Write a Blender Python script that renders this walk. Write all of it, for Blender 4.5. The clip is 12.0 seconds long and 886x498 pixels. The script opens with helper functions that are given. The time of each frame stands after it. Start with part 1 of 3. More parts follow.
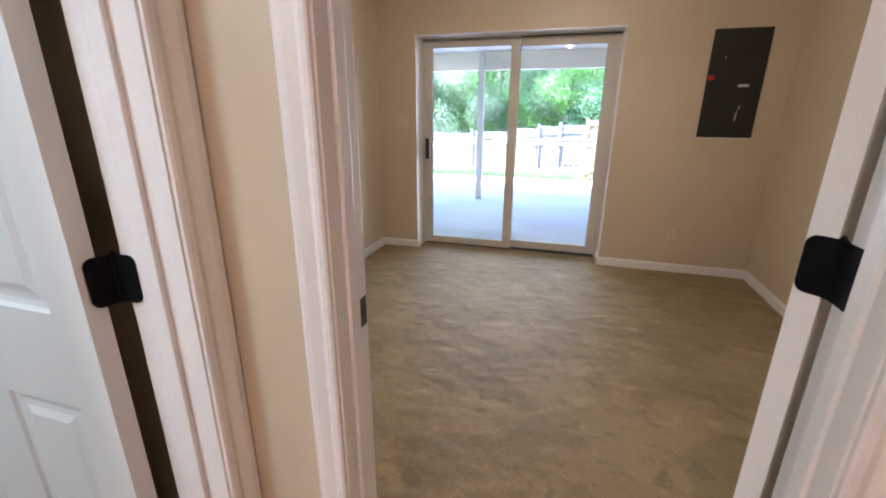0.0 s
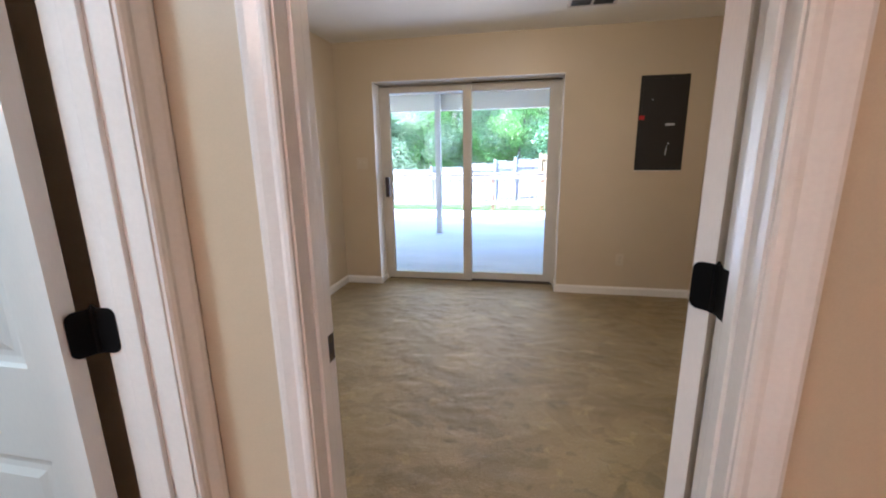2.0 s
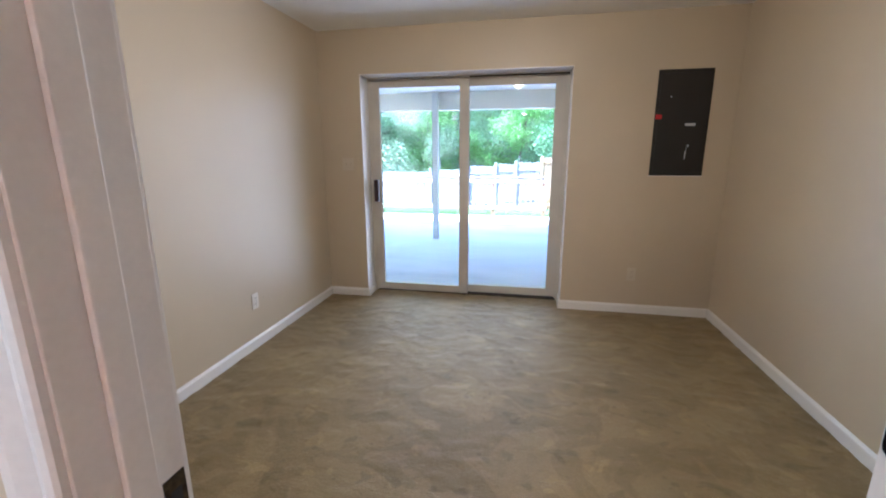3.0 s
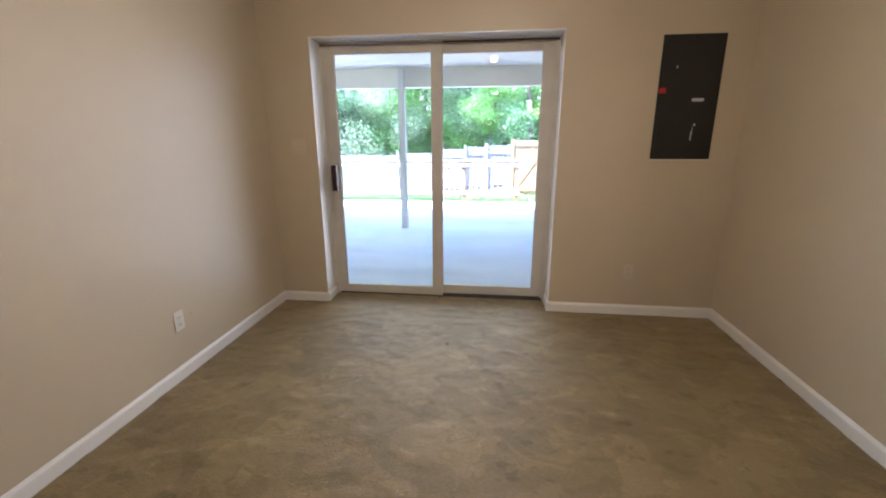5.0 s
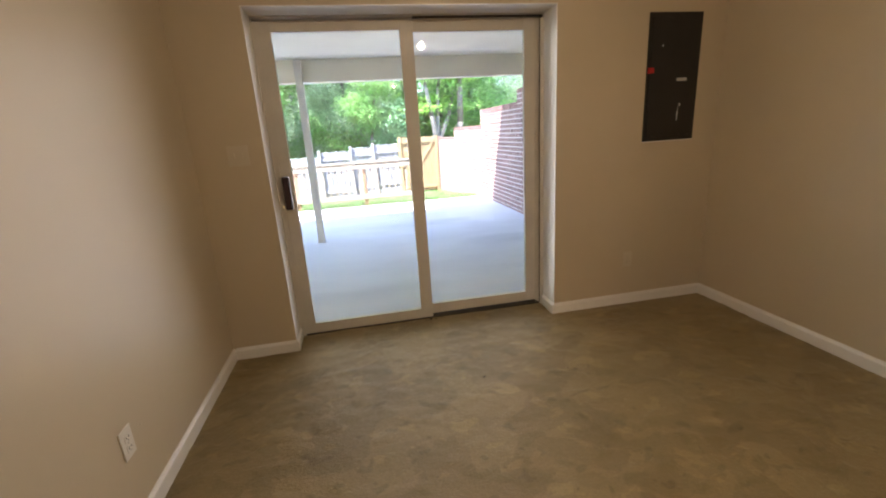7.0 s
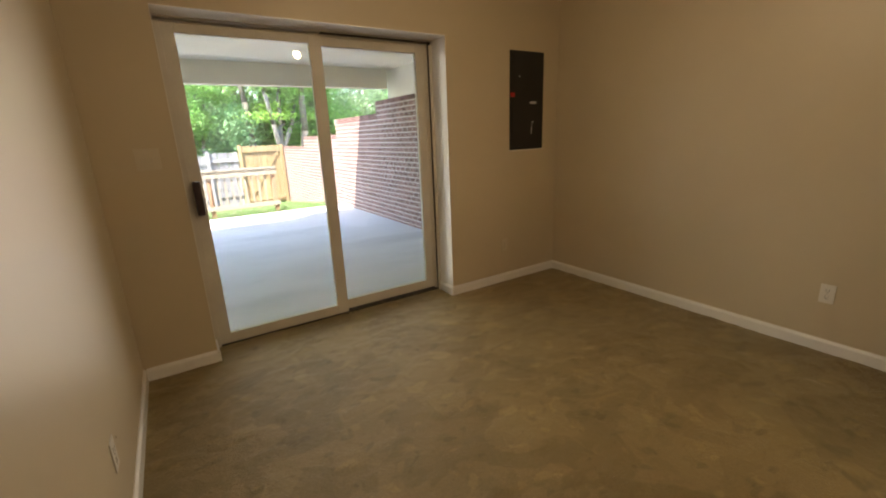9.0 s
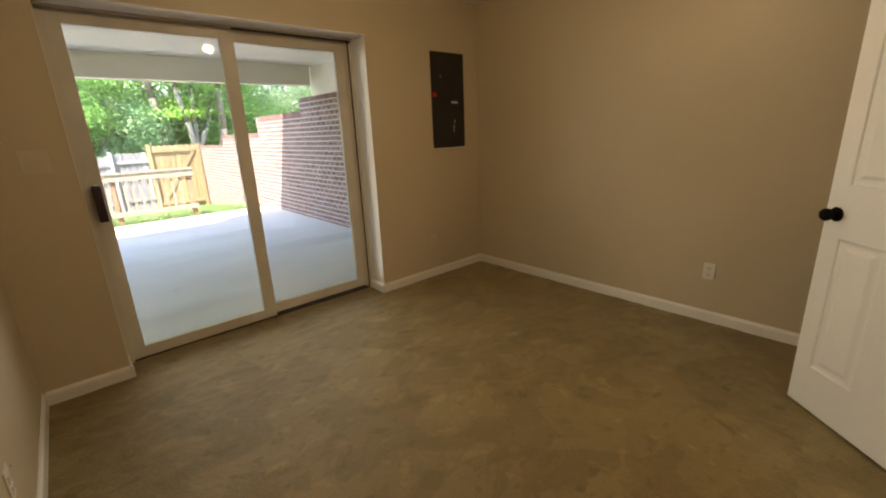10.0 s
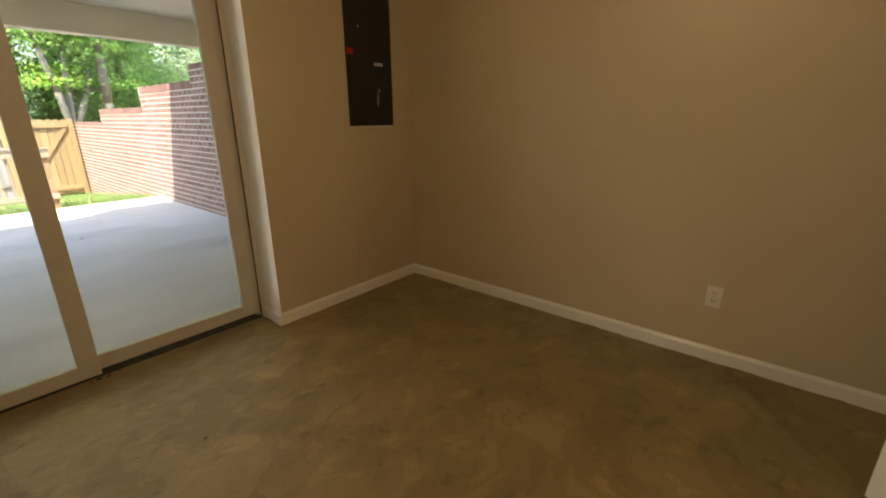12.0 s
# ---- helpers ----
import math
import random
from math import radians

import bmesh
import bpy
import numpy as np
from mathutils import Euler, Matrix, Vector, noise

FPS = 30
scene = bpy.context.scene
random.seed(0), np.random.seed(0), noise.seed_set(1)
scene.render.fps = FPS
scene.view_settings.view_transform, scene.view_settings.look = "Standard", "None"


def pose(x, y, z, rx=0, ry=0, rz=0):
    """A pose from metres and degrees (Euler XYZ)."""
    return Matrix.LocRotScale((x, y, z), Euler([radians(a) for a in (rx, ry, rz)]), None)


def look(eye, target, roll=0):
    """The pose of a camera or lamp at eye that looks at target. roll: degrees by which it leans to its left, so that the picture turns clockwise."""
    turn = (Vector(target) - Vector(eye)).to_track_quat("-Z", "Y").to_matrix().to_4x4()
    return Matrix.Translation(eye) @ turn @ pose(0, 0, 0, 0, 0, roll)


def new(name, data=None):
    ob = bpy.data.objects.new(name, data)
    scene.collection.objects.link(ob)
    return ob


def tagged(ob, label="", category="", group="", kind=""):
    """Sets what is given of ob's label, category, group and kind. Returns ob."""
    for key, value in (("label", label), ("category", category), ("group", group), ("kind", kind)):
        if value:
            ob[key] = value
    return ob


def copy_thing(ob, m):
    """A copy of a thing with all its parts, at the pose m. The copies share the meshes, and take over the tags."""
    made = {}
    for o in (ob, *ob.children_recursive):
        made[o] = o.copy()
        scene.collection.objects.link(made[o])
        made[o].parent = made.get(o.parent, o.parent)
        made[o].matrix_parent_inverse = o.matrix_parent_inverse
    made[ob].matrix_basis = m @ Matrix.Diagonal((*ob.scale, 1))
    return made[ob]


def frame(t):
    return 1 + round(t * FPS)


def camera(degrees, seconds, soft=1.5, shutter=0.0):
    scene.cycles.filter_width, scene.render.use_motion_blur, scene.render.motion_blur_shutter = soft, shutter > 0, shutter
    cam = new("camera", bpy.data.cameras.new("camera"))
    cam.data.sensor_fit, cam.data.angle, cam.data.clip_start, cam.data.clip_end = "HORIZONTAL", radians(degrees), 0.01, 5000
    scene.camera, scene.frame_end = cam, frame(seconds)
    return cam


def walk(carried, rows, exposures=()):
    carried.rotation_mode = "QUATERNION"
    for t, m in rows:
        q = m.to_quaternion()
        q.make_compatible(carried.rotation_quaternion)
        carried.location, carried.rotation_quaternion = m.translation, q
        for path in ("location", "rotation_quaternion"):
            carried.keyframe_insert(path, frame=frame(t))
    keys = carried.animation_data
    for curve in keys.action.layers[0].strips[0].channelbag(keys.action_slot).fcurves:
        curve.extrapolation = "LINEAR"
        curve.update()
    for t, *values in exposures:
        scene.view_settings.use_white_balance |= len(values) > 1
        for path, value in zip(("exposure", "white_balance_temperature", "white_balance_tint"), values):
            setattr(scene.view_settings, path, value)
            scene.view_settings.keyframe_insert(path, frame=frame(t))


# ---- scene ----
cam = camera(93.2, 12.0, soft=2.0)
PATH = [
    (0, (1.48, 0.948, 1.351), (0.94, 2.776, 0.743), 0.4),
    (0.5, (1.527, 0.785, 1.366), (1.067, 2.627, 0.737), -0.4),
    (1, (1.577, 0.665, 1.362), (1.146, 2.52, 0.751), -0.6),
    (1.5, (1.572, 0.689, 1.382), (1.147, 2.567, 0.842), -0.4),
    (2, (1.521, 0.857, 1.39), (1.136, 2.767, 0.935), -0.9),
    (2.5, (1.527, 1.07, 1.369), (1.137, 2.982, 0.933), -0.3),
    (4.5, (1.371, 1.661, 1.379), (1.068, 3.573, 0.877), -0.3),
    (5, (1.379, 1.794, 1.351), (1.143, 3.712, 0.834), -0.2),
    (5.5, (1.33, 2.105, 1.335), (1.16, 4.03, 0.82), 0.4),
    (6, (1.155, 2.252, 1.326), (1.03, 4.179, 0.805), 0.6),
    (6.5, (0.857, 2.333, 1.343), (0.978, 4.258, 0.812), -1.7),
    (8.5, (-0.062, 2.278, 1.344), (0.762, 4.028, 0.833), -2.9),
    (9, (-0.067, 2.164, 1.349), (0.97, 3.791, 0.822), -2.3),
    (9.5, (-0.079, 2.096, 1.361), (1.107, 3.612, 0.818), -2.3),
    (10, (-0.06, 2.071, 1.356), (1.214, 3.512, 0.807), -2.4),
    (10.5, (-0.033, 2.087, 1.356), (1.282, 3.489, 0.806), -2.7),
    (11, (0.086, 2.227, 1.314), (1.464, 3.545, 0.711), -2.1),
    (11.5, (0.36, 2.461, 1.289), (1.778, 3.722, 0.658), 0.1),
    (12, (0.626, 2.703, 1.247), (2.102, 3.911, 0.648), -0.2),
]
EXPOSURES = [(0.0, 3.72, 5150, 19), (1.5, 3.6, 5150, 18), (2.5, 3.7, 4850, 17), (4.5, 3.75, 4650, 14), (5.0, 3.62, 5150, 17), (5.5, 3.5, 5550, 19), (6.5, 3.32, 5950, 18), (8.5, 2.95, 6850, 13), (10.5, 2.85, 7450, 11), (12.0, 2.6, 8100, 11)]
walk(cam, [(t, look(eye, target, roll)) for t, eye, target, roll in PATH], EXPOSURES)

# ---- light ----
SUN_DIR = Vector((-0.55, -0.42, 1.0)).normalized()  # towards the sun
world = bpy.data.worlds.new("world")
scene.world = world
world.use_nodes = True
wn = world.node_tree.nodes
sky = wn.new("ShaderNodeTexSky")
sky.sky_type, sky.sun_disc = "NISHITA", False
sky.sun_elevation = math.asin(SUN_DIR.z)
sky.sun_rotation = math.atan2(SUN_DIR.x, SUN_DIR.y)
world.node_tree.links.new(sky.outputs[0], wn["Background"].inputs[0])
wn["Background"].inputs[1].default_value = 0.15


def lamp(name, kind, m, power, color, **more):
    data = bpy.data.lights.new(name, kind)
    data.energy, data.color = power, color
    for key, value in more.items():
        setattr(data, key, value)
    ob = new(name, data)
    ob.matrix_basis = m
    return tagged(ob, kind="structure")


lamp("sun", "SUN", look(SUN_DIR * 20, (0, 0, 0)), 2.9, (1.0, 0.95, 0.89), angle=radians(0.5))
ROOM_LAMP, HALL_LAMP = (1.33, 3.28, 2.25), (1.35, -1.0, 2.36)
lamp("room_bulb_light", "POINT", pose(*ROOM_LAMP), 2.3, (1.0, 0.75, 0.45), shadow_soft_size=0.04)
# Added area lamp in the slider opening, lifts the room above the sky's light.
lamp("slider_daylight", "AREA", look((0.915, 5.165, 1.03), (0.915, 4.0, 1.03)), 1.55, (1.0, 0.95, 0.87), shape="RECTANGLE", size=1.7, size_y=1.85, spread=radians(120))
# Assumed warm lamp for the hall, its place chosen to suit the walls.
lamp("hall_bulb_light", "POINT", pose(*HALL_LAMP), 7.0, (1.0, 0.71, 0.50), shadow_soft_size=0.12)
# Unseen cool area lamp, added to brighten the side door from above.
lamp("side_room_ceiling_light", "AREA", look((0.1, 0.2, 2.41), (0.1, 0.2, 0)), 2.7, (0.88, 1.0, 0.90), shape="RECTANGLE", size=0.5, size_y=0.5)


# ---- materials ----
def material(name, color, rough=0.6, color_b=None, scale=4.0, fine=0.0, fine_scale=200.0, bump=0.0, bump_scale=60.0, metal=0.0, stain=None, stretch=(1, 1, 1), per_object=0.0, distance=0.002, per_island=0.0):
    """A surface whose colour drifts between two tones, with fine grain and relief. Metres are world metres."""
    m = bpy.data.materials.new(name)
    m.use_nodes = True
    n, l = m.node_tree.nodes, m.node_tree.links
    b = n["Principled BSDF"]
    b.inputs["Roughness"].default_value, b.inputs["Metallic"].default_value = rough, metal
    co = n.new("ShaderNodeTexCoord")
    mp = n.new("ShaderNodeMapping")
    mp.inputs["Scale"].default_value = stretch
    l.new(co.outputs["Object"], mp.inputs[0])

    def tex(s, detail=4.0):
        t = n.new("ShaderNodeTexNoise")
        t.inputs["Scale"].default_value, t.inputs["Detail"].default_value = s, detail
        l.new(mp.outputs[0], t.inputs["Vector"])
        return t

    def mix(kind, fac, a, bcol):
        x = n.new("ShaderNodeMix")
        x.data_type, x.blend_type = "RGBA", kind
        for sock, v in ((x.inputs[0], fac), (x.inputs[6], a), (x.inputs[7], bcol)):
            if hasattr(v, "is_linked"):
                l.new(v, sock)
            else:
                sock.default_value = (*v, 1) if isinstance(v, tuple) else v
        return x.outputs[2]

    ramp = n.new("ShaderNodeMapRange")
    ramp.inputs[1].default_value, ramp.inputs[2].default_value = 0.35, 0.65
    l.new(tex(scale).outputs[0], ramp.inputs[0])
    col = mix("MIX", ramp.outputs[0], color, color_b or tuple(c * 0.93 for c in color))
    if fine:
        f = n.new("ShaderNodeMapRange")
        f.inputs[1].default_value, f.inputs[2].default_value = 0.3, 0.7
        f.inputs[3].default_value, f.inputs[4].default_value = 1 - fine, 1 + fine
        l.new(tex(fine_scale, 2.0).outputs[0], f.inputs[0])
        col = mix("MULTIPLY", 1.0, col, f.outputs[0])
    if stain:
        g = n.new("ShaderNodeMapRange")
        g.inputs[1].default_value, g.inputs[2].default_value = 0.55, 0.72
        l.new(tex(scale * 0.37, 6.0).outputs[0], g.inputs[0])
        col = mix("MIX", g.outputs[0], col, stain)
    for amount, node, sock in ((per_object, "ShaderNodeObjectInfo", "Random"), (per_island, "ShaderNodeNewGeometry", "Random Per Island")):
        if amount:
            r = n.new("ShaderNodeMapRange")
            r.inputs[3].default_value, r.inputs[4].default_value = 1 - amount, 1 + amount
            l.new(n.new(node).outputs[sock], r.inputs[0])
            col = mix("MULTIPLY", 1.0, col, r.outputs[0])
    l.new(col, b.inputs["Base Color"])
    if bump:
        bp = n.new("ShaderNodeBump")
        bp.inputs["Strength"].default_value, bp.inputs["Distance"].default_value = bump, distance
        l.new(tex(bump_scale, 5.0).outputs[0], bp.inputs["Height"])
        l.new(bp.outputs[0], b.inputs["Normal"])
    return m


WALL = material("wall_paint", (0.56, 0.475, 0.34), 0.42, (0.535, 0.452, 0.32), 1.3, 0.02, 300, 0.2, 220, distance=0.0003)
CEIL = material("ceiling_paint", (0.85, 0.84, 0.81), 0.85, None, 1.5, 0.03, 240, 0.4, 160, distance=0.001)
TRIM = material("white_trim_paint", (0.80, 0.78, 0.75), 0.27, (0.77, 0.75, 0.72), 3, 0.02, 120, 0.15, 90, distance=0.0005)
DOOR = material("white_door_paint", (0.80, 0.79, 0.76), 0.42, (0.77, 0.76, 0.73), 2, 0.02, 150, 0.25, 70, stretch=(3, 3, 0.35), distance=0.0006)
VINYL = material("slider_vinyl", (0.62, 0.58, 0.50), 0.45, (0.57, 0.53, 0.46), 5, 0.03, 120, 0.1, 60)
OAK = material("wood_floor", (0.30, 0.12, 0.04), 0.35, (0.22, 0.08, 0.03), 3, 0.12, 60, 0.2, 50, stretch=(1, 8, 1), per_object=0.12)
CABINETWOOD = material("stained_cabinet_wood", (0.33, 0.12, 0.03), 0.45, (0.22, 0.075, 0.02), 6, 0.12, 60, 0.2, 50, stretch=(6, 1, 1))
BLACK = material("black_iron", (0.003, 0.003, 0.003), 0.65, None, 40, 0, 1, 0.2, 180, distance=0.0004)
BLACK.node_tree.nodes["Principled BSDF"].inputs["Specular IOR Level"].default_value = 0.12
DARKBROWN = material("brown_handle", (0.024, 0.007, 0.008), 0.4, None, 30)
PANELGREY = material("panel_grey_enamel", (0.021, 0.020, 0.018), 0.45, (0.018, 0.017, 0.015), 6, 0.05, 300, 0.15, 260, metal=0.2, distance=0.0004)
RED = material("red_sticker", (0.5, 0.02, 0.02), 0.5)
PAPER = material("grey_sticker", (0.5, 0.5, 0.48), 0.6)
STEEL = material("steel", (0.5, 0.48, 0.44), 0.4, metal=0.9)
BRASS = material("aged_strike_metal", (0.10, 0.075, 0.04), 0.4, (0.04, 0.03, 0.02), 120, metal=0.8)
TRACK = material("dark_track", (0.06, 0.05, 0.04), 0.85, (0.03, 0.025, 0.02), 20)
PLATE = material("outlet_plastic", (0.75, 0.72, 0.66), 0.35)
PLATE_BEIGE = material("beige_plate", (0.61, 0.54, 0.42), 0.45)
SLOT_PAINTED = material("painted_slot", (0.36, 0.30, 0.21), 0.6)
SLOT = material("outlet_slot", (0.03, 0.03, 0.03), 0.6)
CONCRETE = material("patio_concrete", (0.61, 0.595, 0.60), 0.85, (0.55, 0.535, 0.545), 2.2, 0.08, 150, 0.3, 120, stain=(0.46, 0.45, 0.46), stretch=(0.45, 1.8, 1))
BRICK = material("red_brick", (0.25, 0.14, 0.125), 0.85, (0.17, 0.10, 0.093), 9, 0.18, 160, 0.6, 120, per_object=0.28)
BRICKFAR = material("red_brick_far", (0.25, 0.14, 0.125), 0.85, (0.17, 0.10, 0.093), 9, 0.18, 160, 0.6, 120, per_island=0.28)
MORTAR = material("mortar", (0.62, 0.55, 0.51), 0.95, (0.55, 0.48, 0.45), 6, 0.1, 200, 0.5, 150)
STUCCO = material("cream_siding_paint", (0.72, 0.68, 0.58), 0.8, None, 2, 0.03, 100, 0.2, 90)
SOFFIT = material("porch_paint", (0.84, 0.78, 0.64), 0.7, None, 2, 0.03, 100, 0.2, 90)
POST = material("post_paint", (0.66, 0.63, 0.58), 0.6, None, 5)
GREYWOOD = material("weathered_fence_wood", (0.29, 0.29, 0.31), 0.85, (0.20, 0.20, 0.215), 5, 0.12, 60, 0.6, 60, stretch=(4, 4, 0.4), per_object=0.18)
NEWWOOD = material("new_pine", (0.33, 0.235, 0.125), 0.75, (0.27, 0.20, 0.11), 5, 0.08, 60, 0.4, 60, stretch=(4, 4, 0.4), per_object=0.12)
RAILWOOD = material("railing_wood", (0.32, 0.28, 0.225), 0.8, (0.265, 0.23, 0.185), 5, 0.1, 60, 0.4, 60, stretch=(3, 3, 3), per_object=0.15)
REDWOOD = material("reddish_post_wood", (0.34, 0.21, 0.13), 0.8, (0.27, 0.16, 0.10), 5, 0.1, 60, 0.4, 60)
GRASS = material("grass_ground", (0.14, 0.17, 0.06), 0.95, (0.34, 0.29, 0.20), 1.5, 0.3, 60, 0.8, 40, distance=0.03)
GRASSBLADE = material("grass_blades", (0.10, 0.24, 0.06), 0.8, (0.17, 0.27, 0.10), 2, per_island=0.3)
BARK = material("bark", (0.20, 0.175, 0.15), 0.95, (0.13, 0.115, 0.10), 6, 0.2, 40, 0.9, 20, stretch=(2, 2, 0.5), distance=0.03)

PALEBARK = material("pale_bark", (0.23, 0.215, 0.20), 0.9, (0.15, 0.14, 0.13), 5, 0.2, 40, 0.8, 20, stretch=(2, 2, 0.5), distance=0.02)


def leaf_material(name, a, b):
    m = material(name, a, 0.55, b, 0.5, per_island=0.4)
    n, l = m.node_tree.nodes, m.node_tree.links
    p, out = n["Principled BSDF"], n["Material Output"]
    tr = n.new("ShaderNodeBsdfTranslucent")
    mx = n.new("ShaderNodeMixShader")
    mx.inputs[0].default_value = 0.5
    l.new(p.inputs["Base Color"].links[0].from_socket, tr.inputs[0])
    l.new(p.outputs[0], mx.inputs[1])
    l.new(tr.outputs[0], mx.inputs[2])
    l.new(mx.outputs[0], out.inputs[0])
    return m


def carpet_material():
    """Cut pile: brushed patches with crisp edges, small scuffs, tufts."""
    m = bpy.data.materials.new("carpet")
    m.use_nodes = True
    n, l = m.node_tree.nodes, m.node_tree.links
    b = n["Principled BSDF"]
    b.inputs["Roughness"].default_value, b.inputs["Sheen Weight"].default_value, b.inputs["Sheen Roughness"].default_value = 0.6, 0.55, 0.32
    b.inputs["Sheen Tint"].default_value = (1.0, 0.90, 0.66, 1)
    b.inputs["Specular IOR Level"].default_value = 0.4
    co = n.new("ShaderNodeTexCoord")

    def field(scale, lo, hi, stretch, distortion, shift, detail=3.0):
        mp, t, r = n.new("ShaderNodeMapping"), n.new("ShaderNodeTexNoise"), n.new("ShaderNodeMapRange")
        mp.inputs["Scale"].default_value, mp.inputs["Location"].default_value = stretch, (shift, shift * 2, 0)
        t.inputs["Scale"].default_value, t.inputs["Detail"].default_value, t.inputs["Distortion"].default_value = scale, detail, distortion
        r.inputs[1].default_value, r.inputs[2].default_value = lo, hi
        l.new(co.outputs["Object"], mp.inputs[0])
        l.new(mp.outputs[0], t.inputs["Vector"])
        l.new(t.outputs[0], r.inputs[0])
        return r.outputs[0]

    def blend(fac, a, c, kind="MIX"):
        x = n.new("ShaderNodeMix")
        x.data_type, x.blend_type = "RGBA", kind
        l.new(fac, x.inputs[0])
        if hasattr(a, "is_linked"):
            l.new(a, x.inputs[6])
        else:
            x.inputs[6].default_value = (*a, 1)
        x.inputs[7].default_value = (*c, 1)
        return x.outputs[2]

    drifts = field(1.3, 0.40, 0.62, (1, 1, 1), 0.3, 9.1, 2.0)
    patches = field(2.6, 0.495, 0.515, (1, 1, 1), 0.7, 3.1, 4.0)
    swaths = field(5.5, 0.53, 0.555, (0.8, 1.25, 1), 0.6, 7.7, 3.0)
    scuffs = field(9.0, 0.635, 0.665, (0.9, 1.1, 1), 0.4, 1.3, 2.0)
    nicks = field(19.0, 0.70, 0.73, (0.9, 1.4, 1), 0.4, 4.4, 2.0)
    lights = field(6.0, 0.60, 0.63, (1, 1.15, 1), 0.4, 11.9)
    lie = field(7.0, 0.42, 0.60, (1, 1, 1), 0.3, 2.2, 2.5)
    grain = field(230.0, 0.30, 0.70, (1, 1, 1), 0.0, 0.0, 2.0)
    tufts = field(75.0, 0.35, 0.65, (1, 1, 1), 0.6, 5.0, 2.0)
    col = blend(drifts, CARPET_LIGHT, CARPET_MID)
    col = blend(patches, col, (0.85, 0.84, 0.80), "MULTIPLY")
    col = blend(swaths, col, (0.92, 0.915, 0.89), "MULTIPLY")
    col = blend(scuffs, col, (0.80, 0.80, 0.79), "MULTIPLY")
    col = blend(nicks, col, (0.76, 0.75, 0.73), "MULTIPLY")
    col = blend(lights, col, (1.20, 1.20, 1.17), "MULTIPLY")
    col = blend(grain, col, (0.82, 0.82, 0.82), "MULTIPLY")
    col = blend(tufts, col, (0.90, 0.90, 0.90), "MULTIPLY")
    l.new(col, b.inputs["Base Color"])
    last = None
    for src, dist in ((lie, 0.002), (tufts, 0.001), (grain, 0.001)):
        bp = n.new("ShaderNodeBump")
        bp.inputs["Distance"].default_value, bp.inputs["Strength"].default_value = abs(dist), 0.8
        bp.invert = dist < 0
        l.new(src, bp.inputs["Height"])
        if last:
            l.new(last, bp.inputs["Normal"])
        last = bp.outputs[0]
    l.new(last, b.inputs["Normal"])
    return m


CARPET_LIGHT, CARPET_MID = (0.295, 0.218, 0.095), (0.25, 0.183, 0.078)
CARPET = carpet_material()
LEAF_A = leaf_material("leaves_bright", (0.22, 0.42, 0.13), (0.33, 0.54, 0.20))
LEAF_B = leaf_material("leaves_deep", (0.20, 0.37, 0.20), (0.29, 0.46, 0.25))
LEAF_LIME = leaf_material("leaves_lime", (0.32, 0.56, 0.12), (0.42, 0.64, 0.20))
LEAF_C = leaf_material("leaves_pale", (0.34, 0.46, 0.28), (0.44, 0.55, 0.37))


def glass_material(name, haze):
    """Clear glass under a thin translucent film, which adds glare haze to the view."""
    m = bpy.data.materials.new(name)
    m.use_nodes = True
    n, l = m.node_tree.nodes, m.node_tree.links
    b = n["Principled BSDF"]
    b.inputs["Base Color"].default_value = (0.97, 1.0, 0.99, 1)
    b.inputs["Roughness"].default_value, b.inputs["Transmission Weight"].default_value, b.inputs["IOR"].default_value = 0.0, 1.0, 1.45
    film, mx, co, t, r = (n.new("ShaderNode" + k) for k in ("BsdfTranslucent", "MixShader", "TexCoord", "TexNoise", "MapRange"))
    film.inputs[0].default_value = (0.82, 0.86, 0.86, 1)
    t.inputs["Scale"].default_value, t.inputs["Detail"].default_value = 1.8, 4.0
    r.inputs[1].default_value, r.inputs[2].default_value, r.inputs[3].default_value, r.inputs[4].default_value = 0.3, 0.7, haze * 0.7, haze * 1.3
    l.new(co.outputs["Object"], t.inputs["Vector"])
    l.new(t.outputs[0], r.inputs[0])
    l.new(r.outputs[0], mx.inputs[0])
    l.new(b.outputs[0], mx.inputs[1])
    l.new(film.outputs[0], mx.inputs[2])
    l.new(mx.outputs[0], n["Material Output"].inputs[0])
    return m


GLASS = glass_material("window_glass", 0.0)
# The sliding leaf's film is a slight painted veil of glare.
GLASS_HAZY = glass_material("hazy_window_glass", 0.03)


def glowing(name, color, strength):
    m = bpy.data.materials.new(name)
    m.use_nodes = True
    b = m.node_tree.nodes["Principled BSDF"]
    b.inputs["Emission Color"].default_value = (*color, 1)
    b.inputs["Emission Strength"].default_value = strength
    return m


BULB = glowing("bulb_glow", (1.0, 0.8, 0.55), 12)


# ---- mesh helpers ----
def box(bm, lo, hi, bevel=0.0):
    """A box from corner to corner, with bevelled edges, into bm."""
    lo, hi = [min(a, b) for a, b in zip(lo, hi)], [max(a, b) for a, b in zip(lo, hi)]
    r = bmesh.ops.create_cube(bm, size=1)
    vs = r["verts"]
    for v in vs:
        v.co = Vector([(a + b) / 2 + c * (b - a) for a, b, c in zip(lo, hi, v.co)])
    if bevel:
        bmesh.ops.bevel(bm, geom=list({e for v in vs for e in v.link_edges}), offset=bevel, segments=2, affect="EDGES", profile=0.6)
    return bm


def cyl(bm, a, b, r1, r2=None, seg=16):
    a, b = Vector(a), Vector(b)
    m = Matrix.Translation((a + b) / 2) @ (b - a).to_track_quat("Z", "Y").to_matrix().to_4x4()
    bmesh.ops.create_cone(bm, cap_ends=True, segments=seg, radius1=r1, radius2=r1 if r2 is None else r2, depth=(b - a).length, matrix=m)
    return bm


